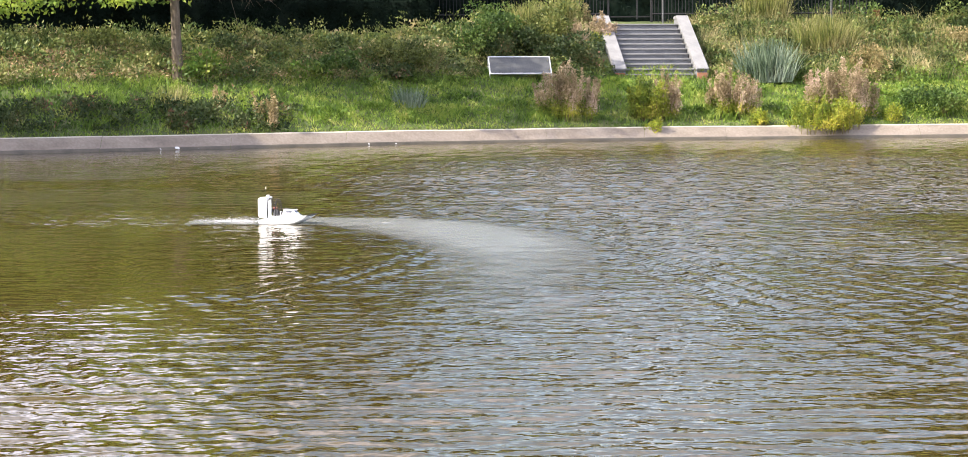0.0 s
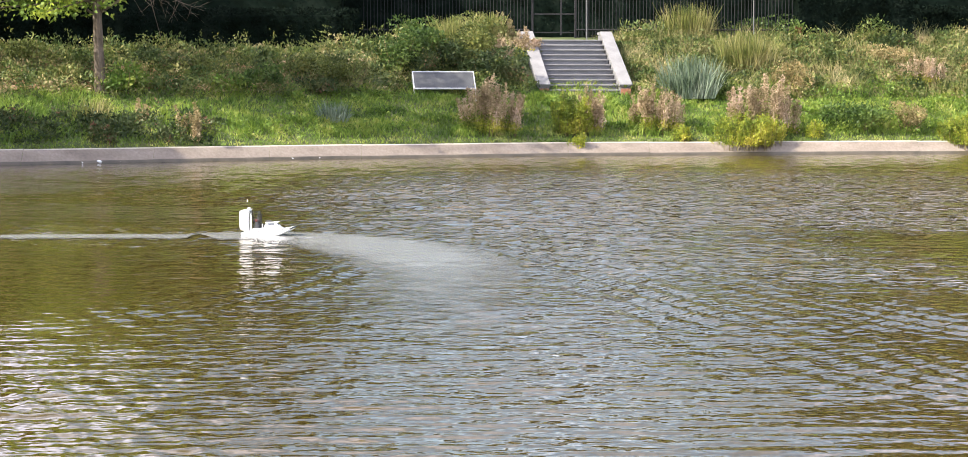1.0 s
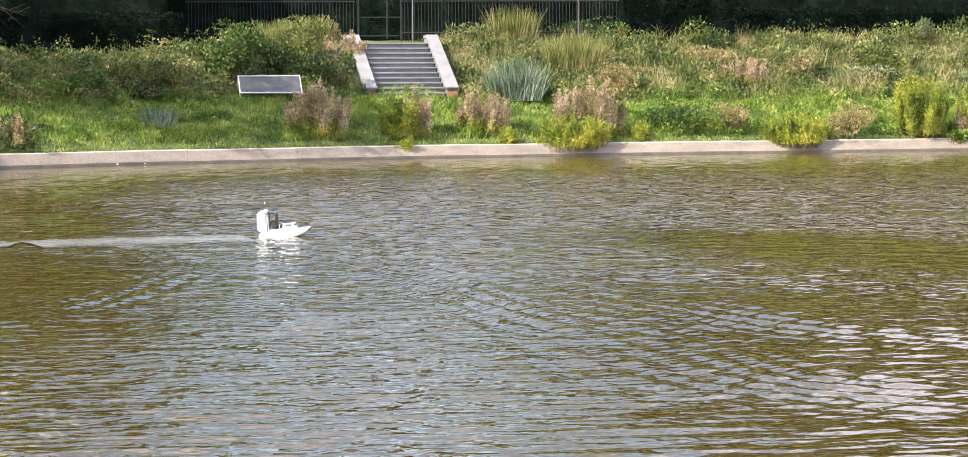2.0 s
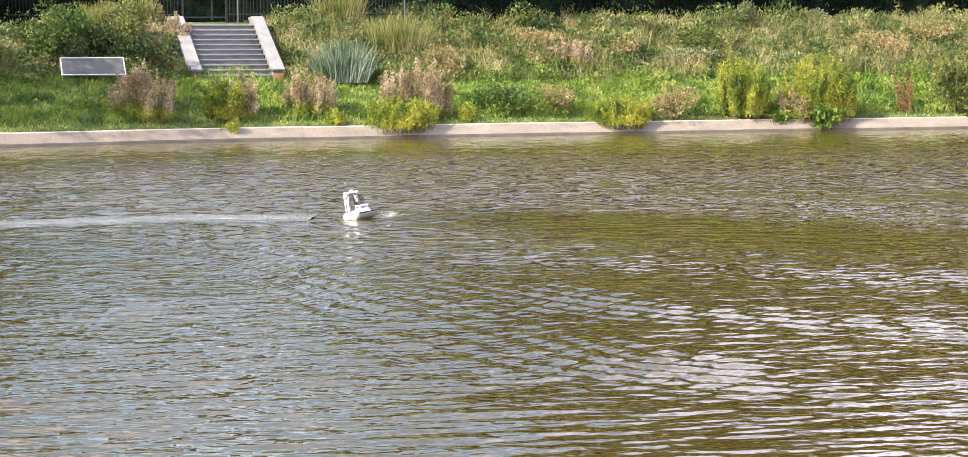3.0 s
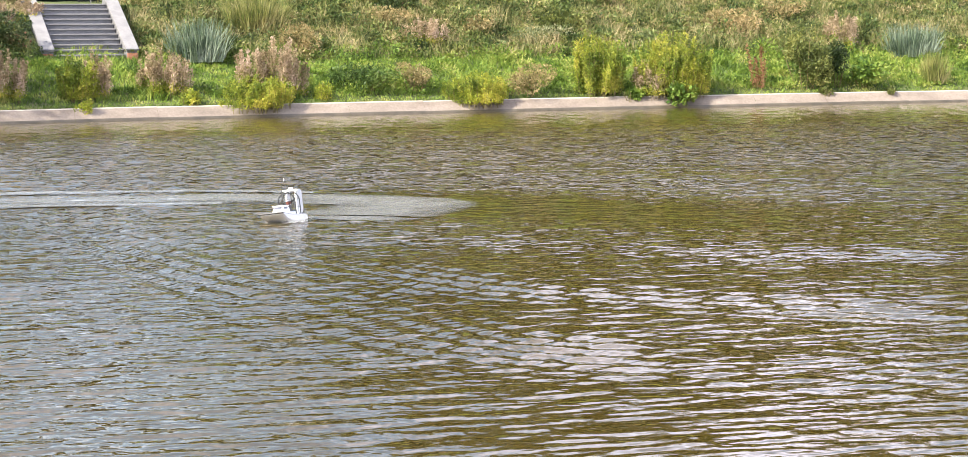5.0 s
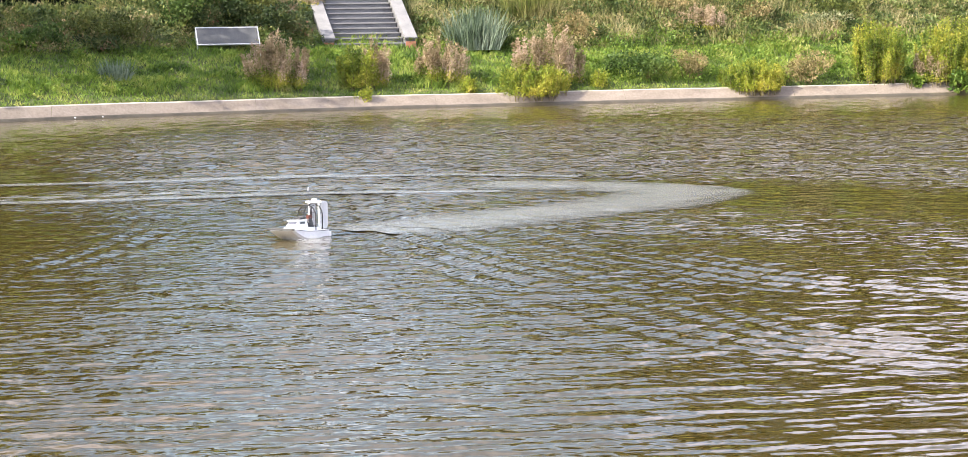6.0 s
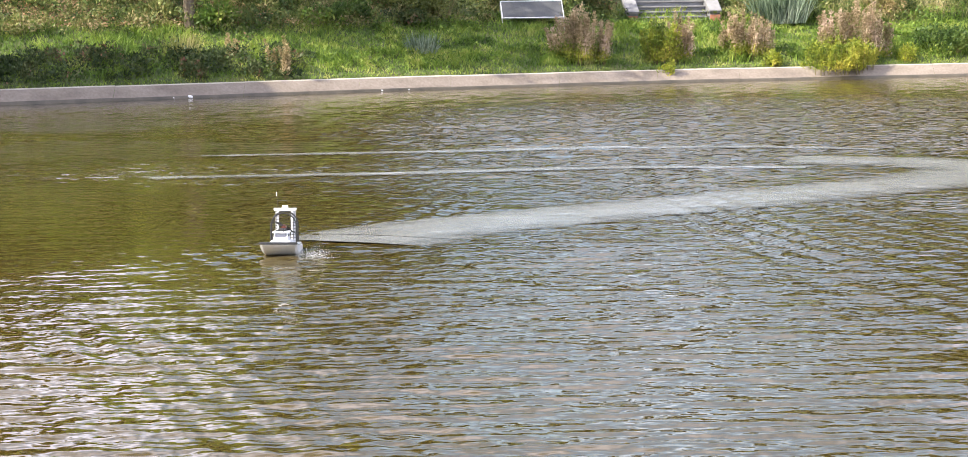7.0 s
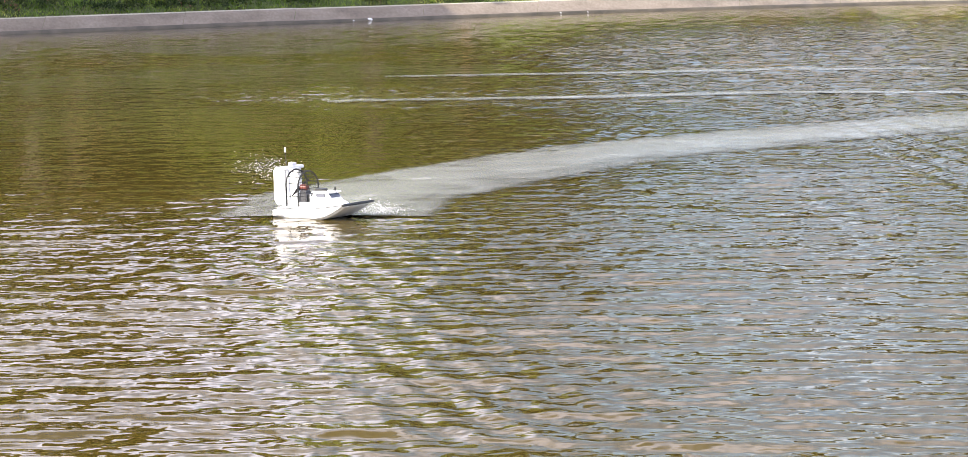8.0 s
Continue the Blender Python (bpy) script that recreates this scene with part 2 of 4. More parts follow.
def calm(x, y):
    """Where the surface lies calmer (0) or is ruffled by wind and old wash (1)."""
    lee = 1 / (1 + np.exp(-(x + 0.4 + 0.10 * (y - 20)) * 1.6))
    far = 1 / (1 + np.exp(-(y - 27) * 0.5))
    near = 1 / (1 + np.exp((y - 16.5) * 1.1))
    base = np.maximum(np.maximum(lee * 0.75, near), far * lee)
    base = base * (1 - 0.68 / (1 + np.exp(-(x - 0.17 * y) * 1.3)) / (1 + np.exp((y - 33) * 0.3)))
    # the strip under the far bank lies in the lee of it
    base = base * (1 - 0.85 / (1 + np.exp(-(y - shore(x) + 17) * 0.35)))
    return np.clip(0.20 + 0.80 * base + 0.22 * patch(x, y, 11) * (y < 48), 0.10, 1.25)


def arc_distance(x, y, pts, n=90):
    """Signed distance from a rounded line, and how far along it (0 to 1)."""
    q = smooth_path(pts, n)
    tan = unit(np.gradient(q, axis=0))
    shape = x.shape
    x, y = x.ravel(), y.ravel()
    d, u = np.full(x.shape, 1e3), np.zeros(x.shape)
    lo, hi = q.min(0) - 4, q.max(0) + 4
    inside = np.nonzero((x > lo[0]) & (x < hi[0]) & (y > lo[1]) & (y < hi[1]))[0]
    if len(inside):
        px, py = x[inside], y[inside]
        best, at = np.full(px.shape, 1e9), np.zeros(px.shape, int)
        for i, (a, b) in enumerate(q):
            e = (px - a) ** 2 + (py - b) ** 2
            m = e < best
            best[m], at[m] = e[m], i
        sx, sy = px - q[at, 0], py - q[at, 1]
        across = tan[at, 0] * sy - tan[at, 1] * sx
        beyond = np.abs(tan[at, 0] * sx + tan[at, 1] * sy)
        d[inside] = np.where(beyond < 0.6, across, 1e3)
        u[inside] = at / (n - 1)
    return d.reshape(shape), u.reshape(shape)


# crests of wash that the boat's earlier pass sent out: line, wavelength, breadth, steepness, offset
WASH_FRONTS = [
    ([(0.1, 29.0), (0.6, 27.5), (1.5, 24.0), (1.9, 21.2), (2.6, 17.4), (3.2, 13.9), (3.9, 13.2), (4.8, 12.3), (6.2, 10.8)], 0.30, 0.80, 0.24, 0.2),
    ([(1.2, 30.0), (2.2, 26.5), (2.9, 23.0), (3.6, 19.8), (4.6, 17.2), (6.2, 15.2), (8.5, 13.6)], 0.33, 0.8, 0.19, 0.0),
    ([(-0.3, 26.0), (-0.6, 24.2), (-1.1, 20.9), (-1.8, 19.0), (-2.6, 17.6), (-3.6, 17.3), (-4.6, 17.5)], 0.31, 0.65, 0.19, -0.2),
    ([(-2.9, 14.9), (-2.2, 12.9), (-1.6, 11.2), (-0.9, 9.5), (-0.2, 8.3)], 0.24, 0.9, 0.11, 0.0),
    ([(2.2, 25.5), (4.6, 22.0), (7.4, 19.6), (10.5, 17.8)], 0.33, 0.7, 0.15, 0.0),
]


def water_z(x, y, step=0.05):
    z = np.zeros_like(x)
    amp = calm(x, y)
    for lam, a, ph, tilt in zip(*SWELL):
        k = 6.283 / lam
        q = k * (x * np.cos(a) + y * np.sin(a)) + ph
        z = z + amp * np.clip(lam / (2.4 * step) - 1.0, 0, 1) * tilt / k * (np.sin(q) + 0.2 * np.sin(2 * q + 1.2))
    for lam, a, ph, tilt in zip(*WAVES):
        k = 6.283 / lam
        keep = np.clip((lam / (2.6 * step) - 1.0), 0, 1)
        q = k * (x * np.cos(a) + y * np.sin(a)) + ph
        z = z + amp * keep * tilt / k * (np.sin(q) + 0.30 * np.sin(2 * q + 1.2))
    # wind chop on the open far half
    open_far = amp / (1 + np.exp(-(y - 26) * 0.35))
    for lam, a, ph, tilt in zip(*CHOP):
        k = 6.283 / lam
        keep = np.clip((lam / (2.4 * step) - 1.0), 0, 1)
        z = z + open_far * keep * tilt / k * np.sin(k * (x * np.cos(a) + y * np.sin(a)) + ph)
    wobble = patch(x * 3, y * 3, 21)
    for pts, lam, wide, steep, off in WASH_FRONTS:
        d, u = arc_distance(x, y, pts)
        k = 6.283 / lam
        env = np.exp(-((d - off) / wide) ** 2) * np.clip(u * 12, 0, 1) * np.clip((1 - u) * 6, 0, 1)
        env = env * (0.75 + 0.45 * wobble) * np.clip(lam / (2.6 * step) - 0.9, 0, 1)
        z = z + env * steep / k * np.sin(k * d + 0.9 * wobble)
    return z


def smooth_path(pts, n):
    """A rounded line through pts, n points at even steps."""
    pts = np.array(pts, float)
    d = np.concatenate([[0], np.cumsum(np.linalg.norm(np.diff(pts, axis=0), axis=1))])
    u = np.linspace(0, d[-1], n)
    q = np.stack([np.interp(u, d, pts[:, i]) for i in range(pts.shape[1])], 1)
    for _ in range(6):
        q[1:-1] = 0.25 * q[:-2] + 0.5 * q[1:-1] + 0.25 * q[2:]
    return q


def water_material():
    m, nd, ln, p = material("pond_water")
    n = noise_node(nd, ln, 0.22, 3)
    r = ramp(nd, [(0.3, (0.045, 0.031, 0.005)), (0.7, (0.057, 0.041, 0.008))])
    ln.new(n.outputs[0], r.inputs[0])
    ln.new(r.outputs[0], p.inputs["Base Color"])
    p.inputs["Roughness"].default_value = 0.03
    p.inputs["IOR"].default_value = 1.33
    a = noise_node(nd, ln, 8.0, 2, stretch=(0.6, 1.0, 1.0), rough=0.5)
    b = noise_node(nd, ln, 2.5, 3, stretch=(0.95, 0.6, 1.0), rough=0.6)
    s = nd.new("ShaderNodeAttribute")
    s.attribute_name = "ruffle"
    ad = nd.new("ShaderNodeMath")
    ad.operation = "MULTIPLY_ADD"
    ad.inputs[1].default_value = 0.32
    ln.new(a.outputs[0], ad.inputs[0])
    ln.new(b.outputs[0], ad.inputs[2])
    bp = nd.new("ShaderNodeBump")
    bp.inputs["Distance"].default_value = 0.13
    ln.new(s.outputs["Fac"], bp.inputs["Strength"])
    ln.new(ad.outputs[0], bp.inputs["Height"])
    ln.new(bp.outputs[0], p.inputs["Normal"])
    return m


M_WATER = water_material()


def float_attribute(me, name, values):
    me.attributes.new(name, "FLOAT", "POINT").data.foreach_set("value", np.asarray(values, np.float32).ravel())


def make_water():
    ys = [3.2, 5.0]
    while ys[-1] < 80:
        ys.append(ys[-1] + 0.018 + 0.0017 * (ys[-1] - 5))
    ys = np.array(ys)
    u = np.concatenate([[-9, -4, -1.8], np.linspace(-1, 1, 600), [1.8, 4, 9]])
    Y = np.repeat(ys[:, None], len(u), 1)
    half = 1.2 + 0.44 * Y
    X = u[None] * half + 0.10 * Y
    Z = water_z(X, Y, (0.018 + 0.0017 * (Y - 5)) * 0.9)
    Z[:, :3] = Z[:, -3:] = 0
    me = build("pond", np.stack([X, Y, Z], -1).reshape(-1, 3), grid_faces(*X.shape), M_WATER, True)
    float_attribute(me, "ruffle", np.clip(calm(X, Y), 0.12, 1) * np.clip((Y - 1) / 30, 0.32, 1.0))
    return tagged(new("water", me), "murky olive pond water with wind ripples", "water", kind="structure")


WATER = make_water()


# ---- kerb round the pond ----
def make_kerb():
    kerb = tagged(new("kerb"), "sloping pinkish concrete edging of the pond", "kerb", kind="structure")
    stones = []
    xs = [-36.0]
    while xs[-1] < 60:
        xs.append(xs[-1] + 3.1 + 0.35 * math.sin(xs[-1] * 3.3))
    profile = [(-0.25, -0.45), (0.0, 0.02), (0.07, 0.09), (0.46, 0.405), (0.50, 0.437), (0.62, 0.437), (0.95, -0.2)]
    for i, (a, b) in enumerate(zip(xs, xs[1:])):
        cut = np.linspace(a + 0.003, b - 0.003, 5)
        V = []
        for x in cut:
            yy = float(shore(x))
            V += [(x, yy + s, z + 0.006 * math.sin(i * 2.1)) for s, z in profile]
        n = len(profile)
        me = build("kerb_slab", V, grid_faces(5, n), M_CONCRETE)
        me.materials.append(M_COPING)
        me.materials.append(M_WET)
        for f in me.polygons:
            j = f.index % (n - 1)
            f.material_index = 1 if j in (3, 4) else 2 if j in (0, 1) else 0
        stones.append(part_me("kerb_slab", me, kerb))
    return kerb


make_kerb()


# ---- steps up the bank ----
STAIR = pose(6.32, 76.6, 2.03, 0, 0, 7)
RISE, TREAD, WIDE = 0.184, 0.30, 2.50


def make_stairs():
    st = tagged(new("stairs"), "grey stone steps between two sloping stone side walls", "stairs")
    st.matrix_world = STAIR
    for i in range(11):
        bm = box(WIDE, 0.5, RISE + 0.03, pose(0, i * TREAD + 0.25, (i + 0.5) * RISE - 0.030), 0.006)
        step = part("step", bm, M_STEP, st)
        # paler strip: the sunlit tread's brightness is put into the edge colour
        part("nosing", box(WIDE + 0.0, 0.06, 0.05, pose(0, i * TREAD - 0.022, (i + 1) * RISE - 0.038), 0.008), M_CHEEK, step, "pale step edge standing in for the sunlit tread")
    for sx in (-1, 1):
        x = sx * (WIDE / 2 + 0.23)
        prof = [(-0.08, 0.28), (3.30, 2.20), (3.75, 2.20), (3.75, -0.2), (-0.08, -0.2)]
        bm = bmesh.new()
        lo = [bm.verts.new((x - 0.20, y, z)) for y, z in prof]
        hi = [bm.verts.new((x + 0.20, y, z)) for y, z in prof]
        bm.faces.new(lo)
        bm.faces.new(hi[::-1])
        for a in range(5):
            b = (a + 1) % 5
            bm.faces.new((lo[b], lo[a], hi[a], hi[b]))
        wall = part("side_wall", bm, M_STEP, st, "grey stone side wall of the steps")
        part("brick_foot", box(0.36, 0.05, 0.34, pose(x, -0.10, 0.03), 0.006), M_BRICK, wall, "red brick end of the side wall")
        slab = bmesh.new()
        L = math.hypot(3.42, 1.94)
        ang = math.degrees(math.atan2(1.94, 3.42))
        bmesh.ops.create_cube(slab, size=1, matrix=pose(x, 1.60, 1.295, ang) @ Matrix.Diagonal((0.46, L + 0.1, 0.10, 1)))
        bmesh.ops.bevel(slab, geom=slab.edges[:], offset=0.012, segments=2, affect="EDGES")
        part("coping", slab, M_CHEEK, wall, "sloping pale stone coping")
        part("coping_end", box(0.46, 0.50, 0.10, pose(x, 3.52, 2.25), 0.012), M_CHEEK, wall)
    part("landing", box(WIDE + 0.9, 1.6, 0.14, pose(0, 4.15, 11 * RISE - 0.075), 0.01), M_STEP, st)
    return st


make_stairs()


# ---- tilted steel panel on a frame, by the steps ----
def make_board():
    b = tagged(new("slanted_board"), "long grey steel panel tilted back on a thin metal frame", "panel")
    b.matrix_world = pose(1.30, 74.3, 2.03, 0, 0, 8)
    tilt = -38
    m = pose(0, 0.02, 0.47, 90 + tilt)
    part("panel", box(2.10, 0.72, 0.035, m, 0.006), M_PANEL, b, "weathered brushed steel sheet")
    for sy, sx, px, py in ((2.16, 0.04, 0, 0.36), (2.16, 0.04, 0, -0.36)):
        part("rail", box(sy, sx, 0.055, m @ pose(px, py, 0), 0.004), M_FRAME, b)
    for px in (-1.06, 1.06):
        part("edge_strip", box(0.04, 0.70, 0.05, m @ pose(px, 0, 0), 0.004), M_FRAME, b)
        for y0, z0, y1, z1 in ((0.28, 0.74, -0.34, -0.25), (-0.18, 0.22, -0.05, -0.25), (0.28, 0.70, 0.42, -0.1)):
            part("leg", rod(bmesh.new(), (px, y0, z0), (px, y1, z1), 0.018), M_FRAME, b)
    return b


make_board()


# ---- planting ----
def crown(count, w, d, h, base=0.0, shape=0.8):
    """Points through an uneven dome: several overlapping lobes, denser near the outside."""
    lobes = max(4, int(6 * shape * max(w, 1)))
    c = rng.uniform(-1, 1, (lobes, 3)) * (0.34 * w, 0.34 * d, 0.30 * h) + (0, 0, base + h * 0.5)
    r = rng.uniform(0.20, 0.34, (lobes, 1)) * (w, d, h * 1.05)
    i = rng.integers(0, lobes, count)
    dirn = unit(rng.normal(size=(count, 3)))
    P = c[i] + dirn * r[i] * rng.uniform(0.45, 1.0, (count, 1)) ** 0.5
    P[:, 2] = np.maximum(P[:, 2], base + rng.uniform(0, 0.12, count) * h)
    return P, dirn


def stems(count, w, d, h, thick):
    bm = bmesh.new()
    for _ in range(count):
        a = rng.uniform(0, 6.28)
        q = rng.uniform(0, 0.15)
        e = rng.uniform(0.25, 0.45)
        rod(bm, (q * w * math.cos(a), q * d * math.sin(a), -0.2), (e * w * math.cos(a), e * d * math.sin(a), h * rng.uniform(0.5, 0.85)), thick, thick * 0.4, 5)
    return bm


SHRUB = {  # kind: name, label, category, leaves per square metre of outline, leaf length
    "seed": ("flowering_weed", "tall weed clump gone to pinkish brown seed", "weed", 1900, 0.08),
    "yellow": ("goldenrod_bush", "bushy yellow-green herb with upright leafy stems", "bush", 1700, 0.085),
    "golden": ("goldenrod_bush", "dense yellow-green bush with upright leafy shoots", "bush", 2600, 0.085),
    "green": ("shrub", "rounded dark green leafy shrub on the bank", "bush", 900, 0.11),
    "dark": ("shrub", "dense dark shrub with a few reddish leaves", "bush", 1000, 0.11),
    "olive": ("shrub", "olive green scrub on the sloping bank", "bush", 1000, 0.10),
    "brown": ("dry_bush", "withering brown and green bush", "bush", 1100, 0.085),
    "lime": ("broadleaf_plant", "fresh yellow-green broad-leaved plant", "plant", 620, 0.16),
    "pale": ("sapling", "pale green straggling sapling", "sapling", 620, 0.10),
    "rust": ("dead_stalk", "rust-brown dead flower stalk with drooping leaves", "plant", 330, 0.10),
    "stalk": ("dry_weed", "dry brown upright weed stalks", "weed", 900, 0.08),
    "iris": ("iris_clump", "clump of grey-green strap-shaped leaves", "plant", 240, 0.0),
    "straw": ("grass_clump", "tall arching clump of yellow-green grass", "grass", 330, 0.0),
}


SPIRED = {"seed": 22, "yellow": 34, "golden": 36, "stalk": 12, "rust": 10}  # shoots to the metre


def make_shrub(kind, x, y, w, h, sink=0.0, z=None):
    name, label, cat, density, leaf = SHRUB[kind]
    d = min(w, 1.3 if kind in ("seed", "yellow") else 1.8)
    ob = tagged(new(name), label, cat, group=name.replace("_", " ") + "s on the bank")
    z = float(ground_z(x, y)) - 0.03 if z is None else z
    ob.matrix_world = pose(x, y, z, 0, 0, 0)
    n = int(density * w * h * 1.15) + 60
    if kind in ("iris", "straw"):
        P = np.clip(rng.normal(size=(n, 3)), -1.9, 1.9) * (w * 0.19, d * 0.15, 0)
        ln = h * rng.uniform(0.30, 1.05, n)
        out = P[:, :2] * 0.35 + np.clip(rng.normal(size=(n, 2)), -1.9, 1.9) * 0.15 * h
        tip = np.concatenate([P[:, :2] + out, ln[:, None]], 1)
        V, F = blade_quads(P, tip, rng.uniform(0.020, 0.038, n) if kind == "iris" else rng.uniform(0.012, 0.03, n))
        part_me("foliage", build("foliage", V, F, FOL[kind]), ob)
        return ob
    if kind in SPIRED:
        # upright shoots under a rounded outline, each a tapering spindle of small leaves
        k = max(7, int(SPIRED[kind] * w * (0.6 + 0.4 * d)))
        a, q = rng.uniform(0, 6.283, k), np.sqrt(rng.uniform(0, 1, k))
        bx, by = 0.45 * w * q * np.cos(a), 0.45 * d * q * np.sin(a)
        top = h * (1 - 0.42 * q ** 2) * rng.uniform(0.66, 1.06, k)
        lean = rng.normal(0, 0.07, (k, 2)) + np.stack([bx / w, by / d], 1) * 0.34
        bm = bmesh.new()
        for j in range(k):
            rod(bm, (bx[j], by[j], -0.15), (bx[j] + lean[j, 0] * top[j], by[j] + lean[j, 1] * top[j], top[j]), 0.011, 0.004, 4)
        tagged(part("stem", bm, M_STEM, ob), kind="stuff")
        n = int(n * 1.5)
        j = rng.integers(0, k, n)
        f = rng.uniform(0.03, 1.0, n)
        P = np.stack([bx[j] + lean[j, 0] * top[j] * f, by[j] + lean[j, 1] * top[j] * f, top[j] * f], 1)
        girth = (0.035 if kind in ("stalk", "rust") else 0.055) * np.sqrt(np.clip(1.06 - f, 0.04, 1)) * 1.5
        P += rng.normal(size=(n, 3)) * np.stack([girth, girth, girth * 0.5], 1)
        ax = unit(rng.normal(size=(n, 3)) * (1, 1, 0.5) + (0, 0, 0.9))
        V, F = leaf_quads(P, ax, leaf * rng.uniform(0.6, 1.35, n), leaf * rng.uniform(0.32, 0.55, n))
        if kind == "seed":
            low = f + 0.35 * (bx[j] / w) < 0.36 + rng.normal(0, 0.12, n)
            Vq = V.reshape(-1, 4, 3)
            a, b = Vq[low].reshape(-1, 3), Vq[~low].reshape(-1, 3)
            part_me("foliage", build("foliage", a, np.arange(len(a)).reshape(-1, 4), FOL["golden"]), ob, "yellowing green lower leaves")
            part_me("plume", build("plume", b, np.arange(len(b)).reshape(-1, 4), FOL["seed"]), ob, "pinkish brown seed plumes")
        else:
            part_me("foliage", build("foliage", V, F, FOL[kind]), ob)
        return ob
    P, dirn = crown(n, w, d, h)
    tagged(part("stem", stems(6, w, d, h, 0.02), M_STEM, ob), kind="stuff")
    ax = unit(dirn * 0.7 + rng.normal(size=(n, 3)) * 0.7 + (0, 0, 0.15))
    V, F = leaf_quads(P, ax, leaf * rng.uniform(0.6, 1.4, n), leaf * rng.uniform(0.4, 0.7, n))
    part_me("foliage", build("foliage", V, F, FOL[kind]), ob)
    return ob


SHRUBS = [
    ("seed", 2.79, 71.43, 2.04, 1.94), ("golden", 5.51, 72.29, 1.14, 1.55), ("seed", 6.16, 72.63, 0.93, 1.66),
    ("seed", 8.49, 73.45, 1.99, 1.57), ("seed", 12.13, 73.74, 2.63, 2.11), ("golden", 11.65, 72.93, 2.6, 1.0),
    ("yellow", 14.02, 73.58, 0.63, 0.63), ("yellow", 9.28, 72.54, 0.62, 0.52), ("iris", 10.1, 76.91, 2.3, 1.54),
    ("straw", 12.61, 79.83, 2.51, 1.41), ("brown", 13.82, 78.15, 1.56, 1.23), ("green", 13.9, 83.2, 2.3, 1.05),
    ("straw", 10.75, 82.6, 2.1, 1.45), ("green", 0.6, 76.3, 1.7, 1.5), ("olive", 2.1, 77.2, 2.0, 1.5), ("straw", 1.7, 78.2, 1.6, 1.25), ("straw", 3.0, 79.4, 1.2, 1.1), ("dark", 2.95, 76.1, 2.2, 1.3), ("dark", 1.6, 76.5, 1.8, 1.05), ("seed", 3.3, 77.6, 1.2, 1.2),
    ("green", -0.39, 75.50, 1.51, 1.62), ("olive", -2.04, 73.17, 2.51, 1.09), ("olive", -3.72, 73.55, 2.10, 0.74),
    ("green", -4.92, 71.31, 1.63, 0.92), ("green", 0.28, 80.5, 1.6, 0.85), ("olive", 2.6, 80.0, 2.2, 1.1), ("stalk", 3.4, 80.2, 1.2, 1.2),
    ("lime", -8.82, 68.70, 1.77, 0.88), ("straw", -9.47, 65.72, 1.31, 0.66), ("stalk", -6.54, 65.72, 0.94, 1.41),
    ("stalk", -8.07, 66.39, 0.57, 0.76), ("iris", -2.35, 69.81, 1.20, 0.70), ("dark", 0.5, 75.9, 1.7, 0.9),
    ("seed", 4.32, 78.83, 0.90, 1.01), ("golden", 19.53, 74.06, 2.5, 1.0), ("brown", 21.59, 74.47, 1.70, 1.06),
    ("golden", 24.26, 74.84, 1.9, 2.3), ("golden", 27.21, 74.79, 3.0, 2.3), ("seed", 26.20, 74.63, 1.17, 1.39),
    ("rust", 30.86, 75.31, 0.75, 2.04), ("olive", 32.67, 75.32, 2.26, 2.32), ("dark", 33.98, 75.46, 1.08, 1.62),
    ("seed", 36.16, 79.72, 1.37, 1.59), ("lime", 35.05, 75.32, 1.51, 1.18), ("iris", 38.81, 78.82, 2.48, 1.35),
    ("straw", 38.21, 75.76, 1.08, 1.30), ("brown", 17.41, 74.59, 1.28, 1.07), ("green", 15.64, 74.62, 2.56, 0.96),
    ("seed", 19.14, 79.65, 2.05, 1.02), ("brown", 17.70, 80.88, 2.77, 0.81), ("pale", 27.44, 83.41, 1.19, 1.07),
    ("pale", 30.42, 84.35, 1.20, 0.96), ("pale", 23.62, 80.15, 2.29, 0.57), ("brown", 31.66, 81.27, 2.79, 0.93),
    ("brown", 34.79, 82.42, 2.12, 0.82), ("rust", 15.0, 82.4, 0.5, 0.7), ("brown", 21.4, 80.6, 1.8, 0.8), ("olive", 25.0, 81.3, 2.2, 0.9),
    ("dark", 18.6, 82.2, 1.6, 0.7), ("olive", -6.6, 71.9, 1.7, 0.7), ("dark", -3.0, 72.3, 1.5, 0.7), ("lime", -5.6, 70.6, 1.1, 0.6), ("dark", -8.0, 71.6, 1.6, 0.7), ("olive", -11.8, 69.6, 1.8, 0.7),
]
for kind, x, y, w, h in SHRUBS:
    make_shrub(kind, x, y, w, h)
# plants that hang over the kerb
for kind, x, w, h, z in (("yellow", 5.63, 0.5, 0.62, 0.18), ("lime", 25.44, 0.95, 0.85, 0.1), ("lime", 27.4, 1.3, 0.75, 0.12),
                         ("olive", 33.2, 0.5, 0.45, 0.25), ("olive", 35.9, 0.4, 0.3, 0.3), ("yellow", 11.3, 2.2, 0.5, 0.28), ("yellow", 19.5, 2.0, 0.5, 0.28)):
    make_shrub(kind, x, float(shore(x)) + 0.42, w, h, z=z)


# ---- lawn and bank cover ----
def scatter(count, x0, x1, s0, s1):
    x = rng.uniform(x0, x1, count)
    s = rng.uniform(s0, s1, count)
    y = shore(x) + s
    return np.stack([x, y, ground_z(x, y)], 1), s


